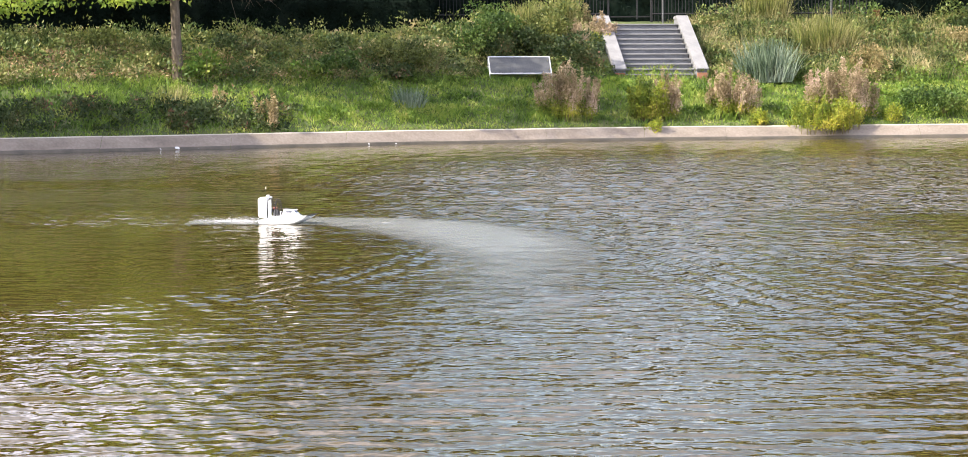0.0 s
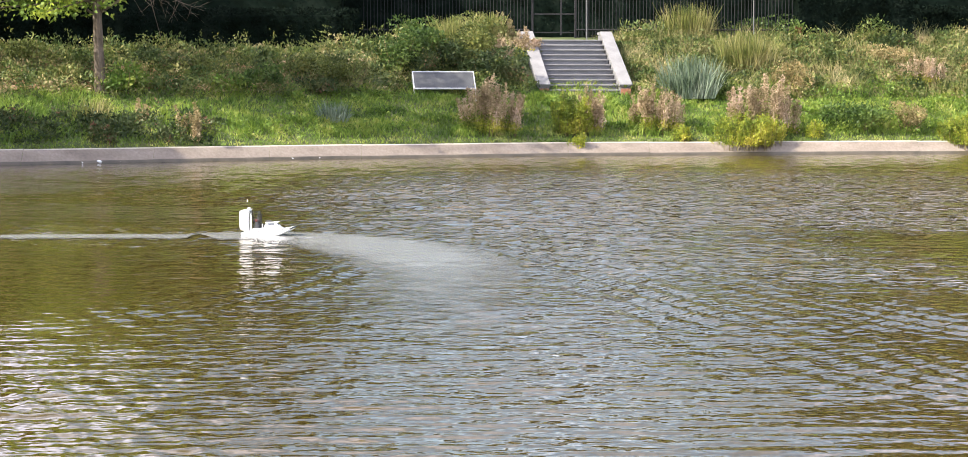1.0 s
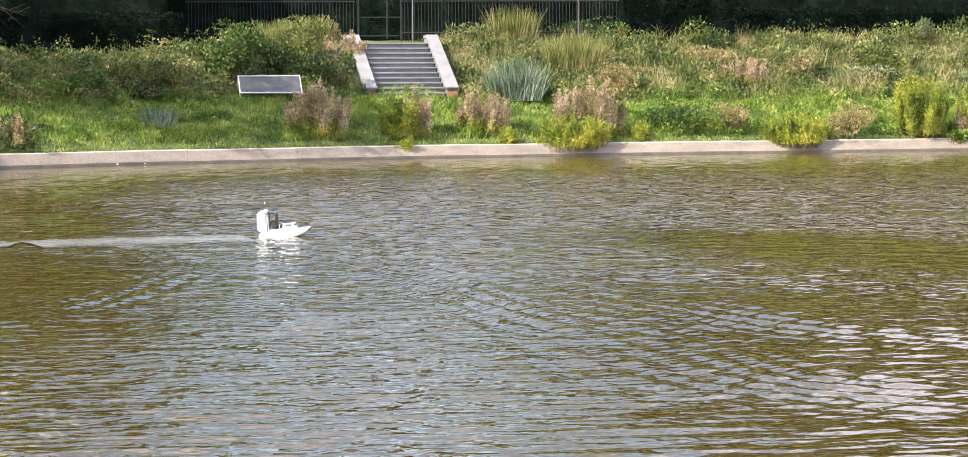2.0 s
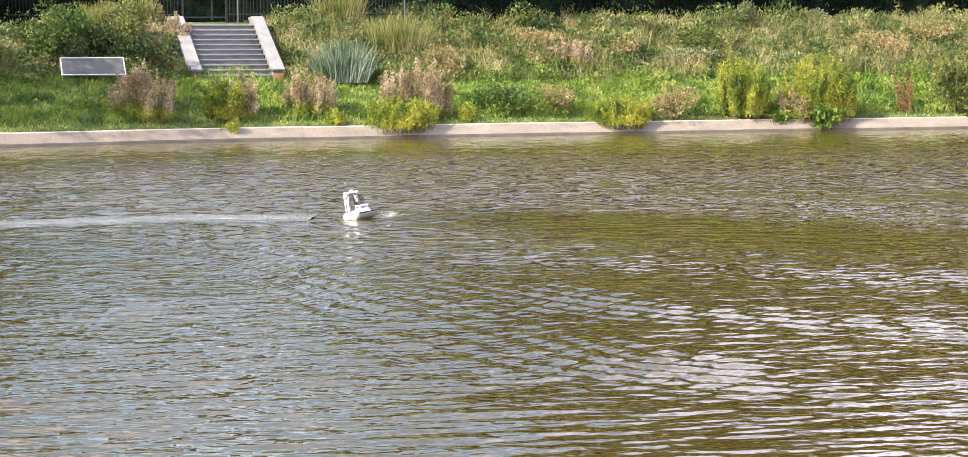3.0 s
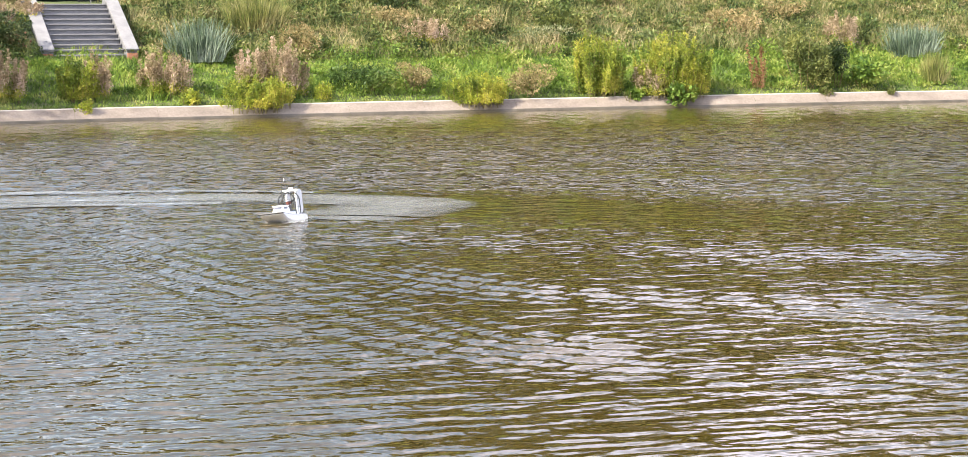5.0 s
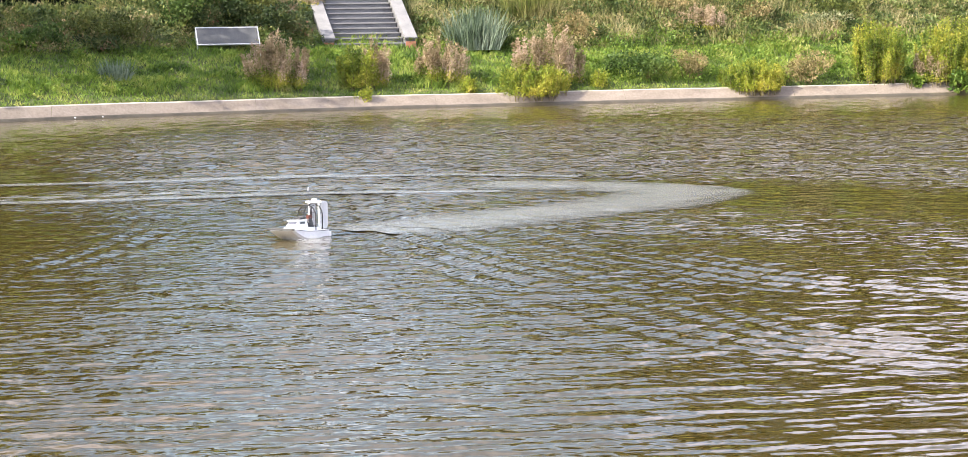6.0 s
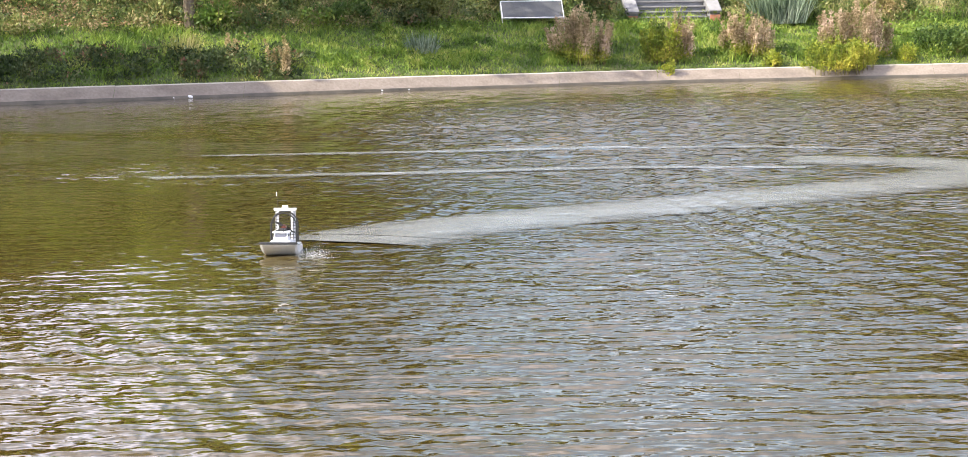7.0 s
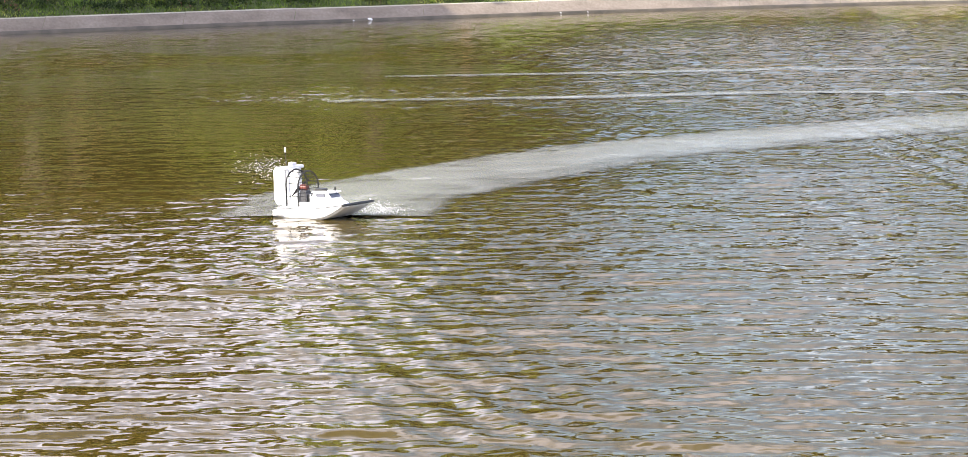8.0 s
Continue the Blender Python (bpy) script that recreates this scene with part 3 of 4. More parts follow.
def make_grass():
    P, s = scatter(100000, -22, 43, 0.60, 6.2)
    tall = 0.10 + 0.10 * np.clip(patch(P[:, 0] * 3, P[:, 1] * 3, 31) + 0.3, 0, 1.4)
    keep = rng.uniform(size=len(P)) < np.clip(1.6 - 0.25 * np.abs(s - 2.6), 0.35, 1)
    P, tall, s = P[keep], tall[keep], s[keep]
    tall = np.where(s < 1.2, 0.07, tall) * rng.uniform(0.6, 1.4, len(P))
    P[:, 2] -= 0.02
    tip = P + np.concatenate([rng.normal(0, 0.5, (len(P), 2)) * tall[:, None], tall[:, None]], 1)
    V, F = blade_quads(P, tip, rng.uniform(0.018, 0.04, len(P)))
    return tagged(new("grass", build("grass", V, F, M_GRASS)), "rough green grass on the sloping bank", "grass", kind="stuff")


def mounds(count, per, x0, x1, s0, s1, r_lo, r_hi, tall):
    """Leaves on many small hummocks, so that light and shade break up the slope."""
    C, s = scatter(count, x0, x1, s0, s1)
    off = (np.abs(C[:, 0] - 6.05) > 1.95) | (C[:, 1] < 75.6) | (C[:, 1] > 82.5)
    off &= (np.abs(C[:, 0] - 1.3) > 1.5) | (np.abs(C[:, 1] - 73.9) > 1.0)
    C, s = C[off], s[off]
    count = len(C)
    r = rng.uniform(r_lo, r_hi, count)
    h = r * rng.uniform(0.5, 1.0, count) * tall * np.clip(0.9 + 0.6 * patch(C[:, 0] * 4, C[:, 1] * 4, 41), 0.3, 1.6)
    i = np.repeat(np.arange(count), per)
    d = unit(rng.normal(size=(count * per, 3)))
    d[:, 2] = np.abs(d[:, 2])
    P = C[i] + d * np.stack([r[i], r[i], h[i]], 1) * rng.uniform(0.75, 1.05, (len(i), 1))
    return P, d


def make_weeds():
    P, d = mounds(2500, 70, -28, 44, 5.0, 11.4, 0.22, 0.62, 0.95)
    ax = unit(d * 0.8 + rng.normal(size=P.shape) * 0.7 + (0, -0.2, 0.3))
    V, F = leaf_quads(P, ax, rng.uniform(0.06, 0.15, len(P)), rng.uniform(0.035, 0.075, len(P)))
    tagged(new("bank_weeds", build("bank_weeds", V, F, M_WEED)), "tangled green and straw-coloured weeds on the bank", "weeds", kind="stuff")
    P, d = mounds(330, 190, -28, 44, 5.2, 10.8, 0.40, 0.95, 0.95)
    ax = unit(d * 0.8 + rng.normal(size=P.shape) * 0.7 + (0, -0.2, 0.3))
    V, F = leaf_quads(P, ax, rng.uniform(0.08, 0.18, len(P)), rng.uniform(0.04, 0.09, len(P)))
    tagged(new("brambles", build("brambles", V, F, FOL["bramble"])), "low sprawling bramble hummocks among the weeds", "weeds", kind="stuff")
    # nettles in the dark leaf colour, which also paints the lawn's shadow band
    P, d = mounds(260, 90, -30, -5.8, 0.9, 3.0, 0.25, 0.55, 1.3)
    ax = unit(d * 0.6 + rng.normal(size=P.shape) * 0.8 + (0, -0.2, 0.3))
    V, F = leaf_quads(P, ax, rng.uniform(0.07, 0.17, len(P)), rng.uniform(0.04, 0.08, len(P)))
    tagged(new("nettles", build("nettles", V, F, FOL["dark"])), "band of nettles above the kerb, darkened for the tree shade there", "weeds", kind="stuff")
    P, d = mounds(330, 85, 13.0, 46, 1.2, 5.6, 0.25, 0.7, 0.95)
    ax = unit(d * 0.7 + rng.normal(size=P.shape) * 0.7 + (0, -0.2, 0.4))
    V, F = leaf_quads(P, ax, rng.uniform(0.07, 0.18, len(P)), rng.uniform(0.03, 0.07, len(P)))
    tagged(new("lawn_herbs", build("lawn_herbs", V, F, M_GRASS)), "tall soft green herbs growing through the grass", "weeds", kind="stuff")
    P, d = mounds(120, 80, -5.5, 13.0, 1.4, 5.4, 0.2, 0.5, 0.8)
    ax = unit(d * 0.7 + rng.normal(size=P.shape) * 0.7 + (0, -0.2, 0.4))
    V, F = leaf_quads(P, ax, rng.uniform(0.07, 0.18, len(P)), rng.uniform(0.03, 0.07, len(P)))
    tagged(new("lawn_herbs", build("lawn_herbs", V, F, M_GRASS)), "low green herbs in the grass before the steps", "weeds", kind="stuff")
    P, s = scatter(16000, -30, -2.5, 5.6, 8.6)
    P[:, 2] += 0.03 + rng.uniform(0, 0.1, len(P))
    ax = unit(rng.normal(size=P.shape) * (1, 1, 0.35))
    V, F = leaf_quads(P, ax, rng.uniform(0.06, 0.13, len(P)), rng.uniform(0.04, 0.08, len(P)))
    tagged(new("leaf_litter", build("leaf_litter", V, F, M_LITTER)), "dry brown fallen leaves under the trees", "leaves", kind="stuff")


def make_dry_grass():
    P, s = scatter(26000, 7.8, 44, 5.0, 11.5)
    tall = rng.uniform(0.25, 0.65, len(P)) * np.clip(0.8 + 0.5 * patch(P[:, 0] * 4, P[:, 1] * 4, 53), 0.3, 1.4)
    tip = P + np.concatenate([rng.normal(0, 0.35, (len(P), 2)) * tall[:, None], tall[:, None]], 1)
    V, F = blade_quads(P, tip, rng.uniform(0.012, 0.026, len(P)))
    return tagged(new("dry_grass", build("dry_grass", V, F, FOL["dry"])), "thin straw-coloured grass on the upper bank", "grass", kind="stuff")


def make_tall_herbs():
    """Loose stalks with small leaves, sprinkled over the bank."""
    C, s = scatter(900, -26, 44, 4.6, 11.0)
    off = (np.abs(C[:, 0] - 6.05) > 2.0) & ((np.abs(C[:, 0] - 1.3) > 1.5) | (np.abs(C[:, 1] - 73.9) > 1.0))
    C = C[off]
    top = rng.uniform(0.35, 1.0, len(C))
    lean = rng.normal(0, 0.12, (len(C), 2))
    i = np.repeat(np.arange(len(C)), 26)
    f = rng.uniform(0.1, 1.0, len(i))
    P = C[i] + np.concatenate([lean[i] * (top[i] * f)[:, None], (top[i] * f)[:, None]], 1)
    P += rng.normal(size=P.shape) * (0.07, 0.07, 0.03)
    ax = unit(rng.normal(size=P.shape) + (0, 0, 0.5))
    V, F = leaf_quads(P, ax, rng.uniform(0.06, 0.14, len(P)), rng.uniform(0.03, 0.06, len(P)))
    return tagged(new("tall_herbs", build("tall_herbs", V, F, FOL["olive"])), "loose upright herbs scattered over the bank", "weeds", kind="stuff")


make_grass()
make_tall_herbs()
make_weeds()
make_dry_grass()


# ---- hedges, railings and trees along the top ----
def make_hedge(x0, x1, y, z, h, depth, label, per=260):
    ob = tagged(new("hedge"), label, "hedge", group="hedges along the top")
    ob.matrix_world = pose((x0 + x1) / 2, y, z)
    L = x1 - x0
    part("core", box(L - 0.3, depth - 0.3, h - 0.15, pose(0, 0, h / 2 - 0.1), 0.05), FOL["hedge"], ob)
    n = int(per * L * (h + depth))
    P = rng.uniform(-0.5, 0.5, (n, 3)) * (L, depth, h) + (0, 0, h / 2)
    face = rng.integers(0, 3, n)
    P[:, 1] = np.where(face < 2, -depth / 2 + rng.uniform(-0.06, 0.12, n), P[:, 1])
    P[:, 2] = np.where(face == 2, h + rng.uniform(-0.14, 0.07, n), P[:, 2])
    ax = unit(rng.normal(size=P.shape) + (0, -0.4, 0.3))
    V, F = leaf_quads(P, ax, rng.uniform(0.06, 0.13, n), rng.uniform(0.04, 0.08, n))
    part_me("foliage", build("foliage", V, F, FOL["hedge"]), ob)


# hedges: their shade comes from the near-black leaf colour
make_hedge(-34, -1.7, 78.4, 3.3, 1.75, 1.2, "low clipped hedge, deep shade put into its near-black leaves")
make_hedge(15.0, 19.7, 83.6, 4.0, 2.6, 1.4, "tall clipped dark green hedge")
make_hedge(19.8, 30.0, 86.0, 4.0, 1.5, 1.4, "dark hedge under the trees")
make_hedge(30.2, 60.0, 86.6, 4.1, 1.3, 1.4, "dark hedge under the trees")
# added backing: near-black leaf walls stand in for the shade under the trees
make_hedge(-48, -2.2, 81.2, 3.2, 6.5, 2.0, "near-black leaf screen added for the shade under the trees", 60)
make_hedge(-3.2, 16.4, 84.8, 4.0, 5.0, 2.0, "near-black leaf screen added for the shade behind the railing", 70)
make_hedge(15.6, 66, 88.6, 4.0, 5.5, 2.0, "near-black leaf screen added for the shade under the trees", 60)


def make_railing():
    ob = tagged(new("iron_railing"), "black iron railing with upright bars at the top of the steps", "railing")
    ob.matrix_world = pose(0, 82.6, 4.15)
    x = -1.6
    for z in (0.35, 1.55, 2.35):
        part("rail", rod(bmesh.new(), (-1.7, 0, z), (4.7, 0, z), 0.028), M_FENCE, ob)
        part("rail", rod(bmesh.new(), (6.5, 0, z), (14.9, 0, z), 0.028), M_FENCE, ob)
    first = None
    while x < 14.9:
        if not 4.75 < x < 6.45:
            if first is None:
                first = part("bar", rod(bmesh.new(), (0, 0, 0), (0, 0, 2.5), 0.014, sides=6), M_FENCE, ob)
                b = first
            else:
                b = part_me("bar", first.data, ob)
            b.location = (x, 0, 0)
        x += 0.13
    gate = tagged(new("iron_gate"), "black iron gate above the steps", "gate")
    gate.matrix_world = pose(4.82, 82.7, 4.15)
    for gx in (0.0, 1.65):
        part("post", box(0.09, 0.09, 2.6, pose(gx, 0, 1.3), 0.008), M_FENCE, gate)
    for z in (0.25, 0.95, 2.2):
        part("crossbar", box(1.55, 0.04, 0.05, pose(0.825, 0, z), 0.004), M_FENCE, gate)
    part("upright", box(0.06, 0.05, 2.1, pose(1.1, 0, 1.2), 0.004), M_FENCE, gate)
    for px in (6.85, 13.2):
        p = tagged(new("pole"), "thin grey metal pole by the railing", "pole", group="poles along the railing")
        p.matrix_world = pose(px, 82.0, 4.1)
        part("shaft", rod(bmesh.new(), (0, 0, 0), (0, 0, 3.4), 0.022, 0.02), M_POST, p)


make_railing()


def make_tree(x, y, height, r, clear, leaf_kind="tree", count=5200, label="tall dark leafy tree", lean=0.0, trunk=0.28, leaf=0.34, z=None):
    ob = tagged(new("tree"), label, "tree", group="trees round the pond")
    z = float(ground_z(x, y)) - 0.1 if z is None else z
    ob.matrix_world = pose(x, y, z)
    bm = bmesh.new()
    pts = [Vector((lean * t * height, 0.15 * math.sin(3 * t + x), t * height * 0.8)) for t in np.linspace(0, 1, 7)]
    for i, (a, b) in enumerate(zip(pts, pts[1:])):
        rod(bm, a, b, trunk * (1 - 0.13 * i) * (1.15 if i == 0 else 1), trunk * (1 - 0.13 * (i + 1)), 10)
    for i in range(16):
        t = rng.uniform(clear / height, 0.95)
        a = rng.uniform(0, 6.28)
        base = Vector((lean * t * height * 0.8, 0, t * height * 0.8))
        tip = base + Vector((math.cos(a), math.sin(a), 0.45)) * r * rng.uniform(0.5, 0.95)
        rod(bm, base, tip, trunk * 0.28, 0.02, 5)
    part("trunk", bm, M_BARK, ob)
    lobes = 34
    c = unit(rng.normal(size=(lobes, 3))) * rng.uniform(0.3, 0.85, (lobes, 1)) * (r, r, (height - clear) * 0.5) + (lean * height * 0.6, 0, clear + (height - clear) * 0.52)
    i = rng.integers(0, lobes, count)
    dirn = unit(rng.normal(size=(count, 3)))
    P = c[i] + dirn * rng.uniform(0.5, 1.0, (count, 1)) ** 0.4 * r * rng.uniform(0.24, 0.42, (lobes, 1))[i]
    ax = unit(dirn + rng.normal(size=P.shape) * 0.8)
    V, F = leaf_quads(P, ax, leaf * rng.uniform(0.6, 1.4, count), leaf * rng.uniform(0.45, 0.8, count))
    part_me("crown", build("crown", V, F, FOL[leaf_kind]), ob)
    return ob


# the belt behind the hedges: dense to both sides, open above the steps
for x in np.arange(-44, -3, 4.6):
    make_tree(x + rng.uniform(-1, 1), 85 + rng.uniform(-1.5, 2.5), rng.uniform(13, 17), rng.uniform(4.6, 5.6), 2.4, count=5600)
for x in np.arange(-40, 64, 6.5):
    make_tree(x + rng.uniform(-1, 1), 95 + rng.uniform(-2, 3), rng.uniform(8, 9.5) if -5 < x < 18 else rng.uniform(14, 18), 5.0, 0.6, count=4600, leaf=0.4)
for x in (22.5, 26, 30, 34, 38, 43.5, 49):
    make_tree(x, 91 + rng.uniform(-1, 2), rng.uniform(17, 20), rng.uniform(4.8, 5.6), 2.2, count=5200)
# added trees, out of view to the left, that shade the upper bank
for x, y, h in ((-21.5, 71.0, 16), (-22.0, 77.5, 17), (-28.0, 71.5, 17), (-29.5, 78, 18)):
    make_tree(x, y, h, 4.6, 6.0, count=9000, leaf=0.36, label="tall leafy tree added out of view to shade the bank")
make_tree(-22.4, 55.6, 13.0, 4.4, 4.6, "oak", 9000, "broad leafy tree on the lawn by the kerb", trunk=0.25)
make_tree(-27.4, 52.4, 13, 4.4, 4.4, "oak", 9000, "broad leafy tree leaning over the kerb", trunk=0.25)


# ---- the tree by the lawn, with low branches ----
def make_lawn_tree():
    ob = make_tree(-9.54, 68.0, 12.5, 4.2, 2.7, "oak", 13000, "slim tree with sunlit bark and low yellow-green branches", lean=-0.02, trunk=0.175, leaf=0.2, z=1.98)
    # low sprays of leaves
    for bx, by, bz, w, h, n in ((-1.6, -0.6, 2.55, 1.1, 0.30, 170), (-1.1, -0.5, 3.2, 1.6, 0.6, 260), (-2.7, -0.3, 3.6, 2.2, 0.9, 420), (0.3, -0.5, 3.0, 0.9, 0.7, 130),
                                 (-4.2, -0.2, 2.75, 2.0, 0.8, 460), (-2.2, 0.3, 3.0, 2.0, 0.7, 460), (-0.7, 0.2, 2.9, 1.3, 0.6, 260), (-5.4, 0.2, 2.5, 2.2, 0.8, 420), (1.0, 0.3, 3.4, 1.4, 0.6, 240), (-3.4, 0.4, 3.5, 2.6, 0.9, 520)):
        P = rng.normal(size=(n, 3)) * (w * 0.32, 0.3, h * 0.32) + (bx, by, bz)
        ax = unit(rng.normal(size=P.shape) + (0, -0.2, -0.3))
        V, F = leaf_quads(P, ax, rng.uniform(0.10, 0.22, n), rng.uniform(0.06, 0.12, n))
        part_me("foliage", build("foliage", V, F, FOL["oak"]), ob, "low sunlit spray of leaves")
        part("branch", rod(bmesh.new(), (0, 0, bz + 0.5), (bx, by, bz), 0.035, 0.01, 5), M_BARK, ob)
    bm = bmesh.new()
    for k in range(22):
        a = Vector((1.0 + 0.10 * k, -0.4, 3.15 - 0.02 * k))
        tip = a + Vector((rng.uniform(-0.5, 0.7), rng.uniform(-0.3, 0.3), rng.uniform(-0.75, 0.25)))
        rod(bm, a, tip, 0.007, 0.002, 4)
        rod(bm, a.lerp(tip, 0.5), a.lerp(tip, 0.5) + Vector((rng.uniform(-0.2, 0.35), 0.05, rng.uniform(-0.35, 0.15))), 0.005, 0.002, 4)
    rod(bm, (0, 0, 3.6), (1.0, -0.4, 3.15), 0.04, 0.022, 5)
    rod(bm, (1.0, -0.4, 3.15), (2.1, -0.4, 3.05), 0.018, 0.012, 5)
    rod(bm, (2.1, -0.4, 3.05), (3.3, -0.4, 2.6), 0.012, 0.004, 5)
    rod(bm, (1.6, -0.4, 3.05), (1.95, -0.4, 1.75), 0.012, 0.006, 5)
    part("bare_branch", bm, M_BARK, ob, "leafless grey twigs")


make_lawn_tree()


# ---- model airboat ----
M_HULL = plain("white_gelcoat", (0.82, 0.82, 0.83), 0.28)
M_RUDDER = plain("white_rudder_plastic", (0.66, 0.66, 0.67), 0.4)
M_BLACK = plain("black_plastic", (0.012, 0.012, 0.013), 0.45)
M_DARKGREY = plain("dark_grey_metal", (0.06, 0.06, 0.065), 0.4, 0.4)
M_ORANGE = plain("orange_motor_case", (0.16, 0.035, 0.02), 0.45)
M_GLASS = plain("smoked_windscreen", (0.10, 0.105, 0.13), 0.12)


def loft(sections, cap=True):
    bm = bmesh.new()
    rings = [[bm.verts.new(p) for p in s] for s in sections]
    n = len(rings[0])
    for a, b in zip(rings, rings[1:]):
        for i in range(n):
            bm.faces.new((a[i], a[(i + 1) % n], b[(i + 1) % n], b[i]))
    if cap:
        bm.faces.new(rings[0][::-1])
        bm.faces.new(rings[-1])
    bmesh.ops.recalc_face_normals(bm, faces=bm.faces[:])
    return bm


def hull_section(x, bottom, top, half):
    return [(x, -half, top), (x, -half * 1.0, bottom + 0.018), (x, -half * 0.86, bottom), (x, half * 0.86, bottom), (x, half, bottom + 0.018), (x, half, top)]


def make_boat():
    boat = tagged(new("model_airboat"), "white radio-controlled model airboat with two tall rudders", "model boat")
    stations = [(-0.32, -0.015, 0.070, 0.135), (-0.10, -0.018, 0.072, 0.142), (0.06, -0.016, 0.078, 0.148), (0.15, 0.000, 0.086, 0.151), (0.23, 0.030, 0.096, 0.153), (0.31, 0.070, 0.106, 0.154), (0.338, 0.088, 0.110, 0.154)]
    hull = part("hull", loft([hull_section(*s) for s in stations]), M_HULL, boat, "white flat-bottomed hull with a raised square bow")
    part("bow_lip", box(0.030, 0.320, 0.017, pose(0.346, 0, 0.104, 0, -16, 0), 0.004), M_BLACK, hull, "black rubber bow edge")
    for s in (-1, 1):
        rub = bmesh.new()
        for a, b in zip(stations, stations[1:]):
            rod(rub, (a[0], s * (a[3] + 0.001), a[2] - 0.006), (b[0], s * (b[3] + 0.001), b[2] - 0.006), 0.0025, sides=6)
        part("rubbing_strip", rub, M_DARKGREY, hull)
    # low deck block, then a narrower cabin with a raked front, dark side band and flat roof
    part("deck_block", loft([[(-0.23, -0.098, 0.06), (0.20, -0.090, 0.08), (0.20, 0.090, 0.08), (-0.23, 0.098, 0.06)],
                             [(-0.21, -0.086, 0.100), (0.165, -0.078, 0.112), (0.165, 0.078, 0.112), (-0.21, 0.086, 0.100)]]), M_HULL, hull, "white raised foredeck")
    cab = part("cabin", loft([[(-0.05, -0.068, 0.10), (0.165, -0.062, 0.108), (0.165, 0.062, 0.108), (-0.05, 0.068, 0.10)],
                              [(-0.045, -0.064, 0.140), (0.140, -0.058, 0.138), (0.140, 0.058, 0.138), (-0.045, 0.064, 0.140)],
                              [(-0.02, -0.060, 0.172), (0.112, -0.054, 0.172), (0.112, 0.054, 0.172), (-0.02, 0.060, 0.172)]]), M_HULL, boat, "white box cabin with raked front")
    part("windscreen", box(0.006, 0.096, 0.030, pose(0.131, 0, 0.155, 0, -38, 0), 0.002), M_GLASS, cab, "smoked front screen")
    for s in (-1, 1):
        part("side_window", box(0.085, 0.005, 0.022, pose(0.045, s * 0.0605, 0.155, s * 7, 0, 0), 0.001), M_GLASS, cab, "smoked side window")
    part("roof", box(0.165, 0.142, 0.012, pose(0.050, 0, 0.179), 0.004), M_HULL, cab)
    part("receiver_box", box(0.075, 0.06, 0.016, pose(0.00, 0, 0.193), 0.003), M_BLACK, cab, "black control box on the roof")
    gear = bmesh.new()
    rod(gear, (-0.02, -0.04, 0.190), (0.09, -0.04, 0.191), 0.005)
    rod(gear, (0.115, 0.02, 0.18), (0.120, 0.02, 0.212), 0.006)
    part("roof_gear", gear, M_BLACK, cab)
    battery = part("battery", box(0.06, 0.05, 0.045, pose(-0.085, 0.0, 0.135), 0.004), M_BLACK, boat, "black battery pack strapped behind the cabin")
    part("strap", box(0.014, 0.053, 0.048, pose(-0.085, 0, 0.1355), 0.002), M_RUDDER, battery)
    # seated-height engine stand and motor
    part("motor_stand", loft([[(-0.21, -0.04, 0.06), (-0.10, -0.04, 0.06), (-0.10, 0.04, 0.06), (-0.21, 0.04, 0.06)],
                              [(-0.18, -0.022, 0.185), (-0.13, -0.022, 0.185), (-0.13, 0.022, 0.185), (-0.18, 0.022, 0.185)]]), M_DARKGREY, boat)
    motor = bmesh.new()
    rod(motor, (-0.19, 0, 0.205), (-0.135, 0, 0.205), 0.022, 0.020, 14)
    part("motor", motor, M_ORANGE, boat, "dull red electric motor")
    prop = new("propeller")
    prop.parent = boat
    prop.location = (-0.205, 0, 0.205)
    hub = bmesh.new()
    rod(hub, (-0.02, 0, 0), (0.012, 0, 0), 0.004, 0.014, 10)
    part("hub", hub, M_BLACK, prop)
    for k in range(2):
        part("blade", loft([[(-0.003 + 0.008 * (1 - q), -0.012 * (1.2 - q), 0.012 + 0.10 * q), (0.003 - 0.008 * (1 - q), 0.012 * (1.2 - q), 0.012 + 0.10 * q), (0.006 - 0.008 * (1 - q), 0.012 * (1.2 - q), 0.012 + 0.10 * q), (0.0 + 0.008 * (1 - q), -0.012 * (1.2 - q), 0.012 + 0.10 * q)] for q in (0.0, 0.5, 1.0)]), M_BLACK, prop).rotation_euler = (math.pi * k, 0, 0)
    # wire guard round the propeller: two hoops, spokes between
    guard = new("propeller_guard")
    guard.parent = boat
    def arch(gx, w, top):
        """An arched outline: straight legs from the deck, round head."""
        spring = top - w
        legs = [(gx, -w, z) for z in (0.075, 0.15, spring)]
        head = [(gx, -w * math.cos(a), spring + w * math.sin(a)) for a in np.linspace(0.2, math.pi - 0.2, 13)]
        return [Vector(p) for p in legs + head + [(gx, w, z) for z in (spring, 0.15, 0.075)]]

    for gx, w, top in ((-0.125, 0.108, 0.325), (-0.240, 0.112, 0.335)):
        hoop = bmesh.new()
        line = arch(gx, w, top)
        for a, b in zip(line, line[1:]):
            rod(hoop, a, b, 0.0060, sides=6)
        part("hoop", hoop, M_BLACK, guard)
    mesh_wires = bmesh.new()
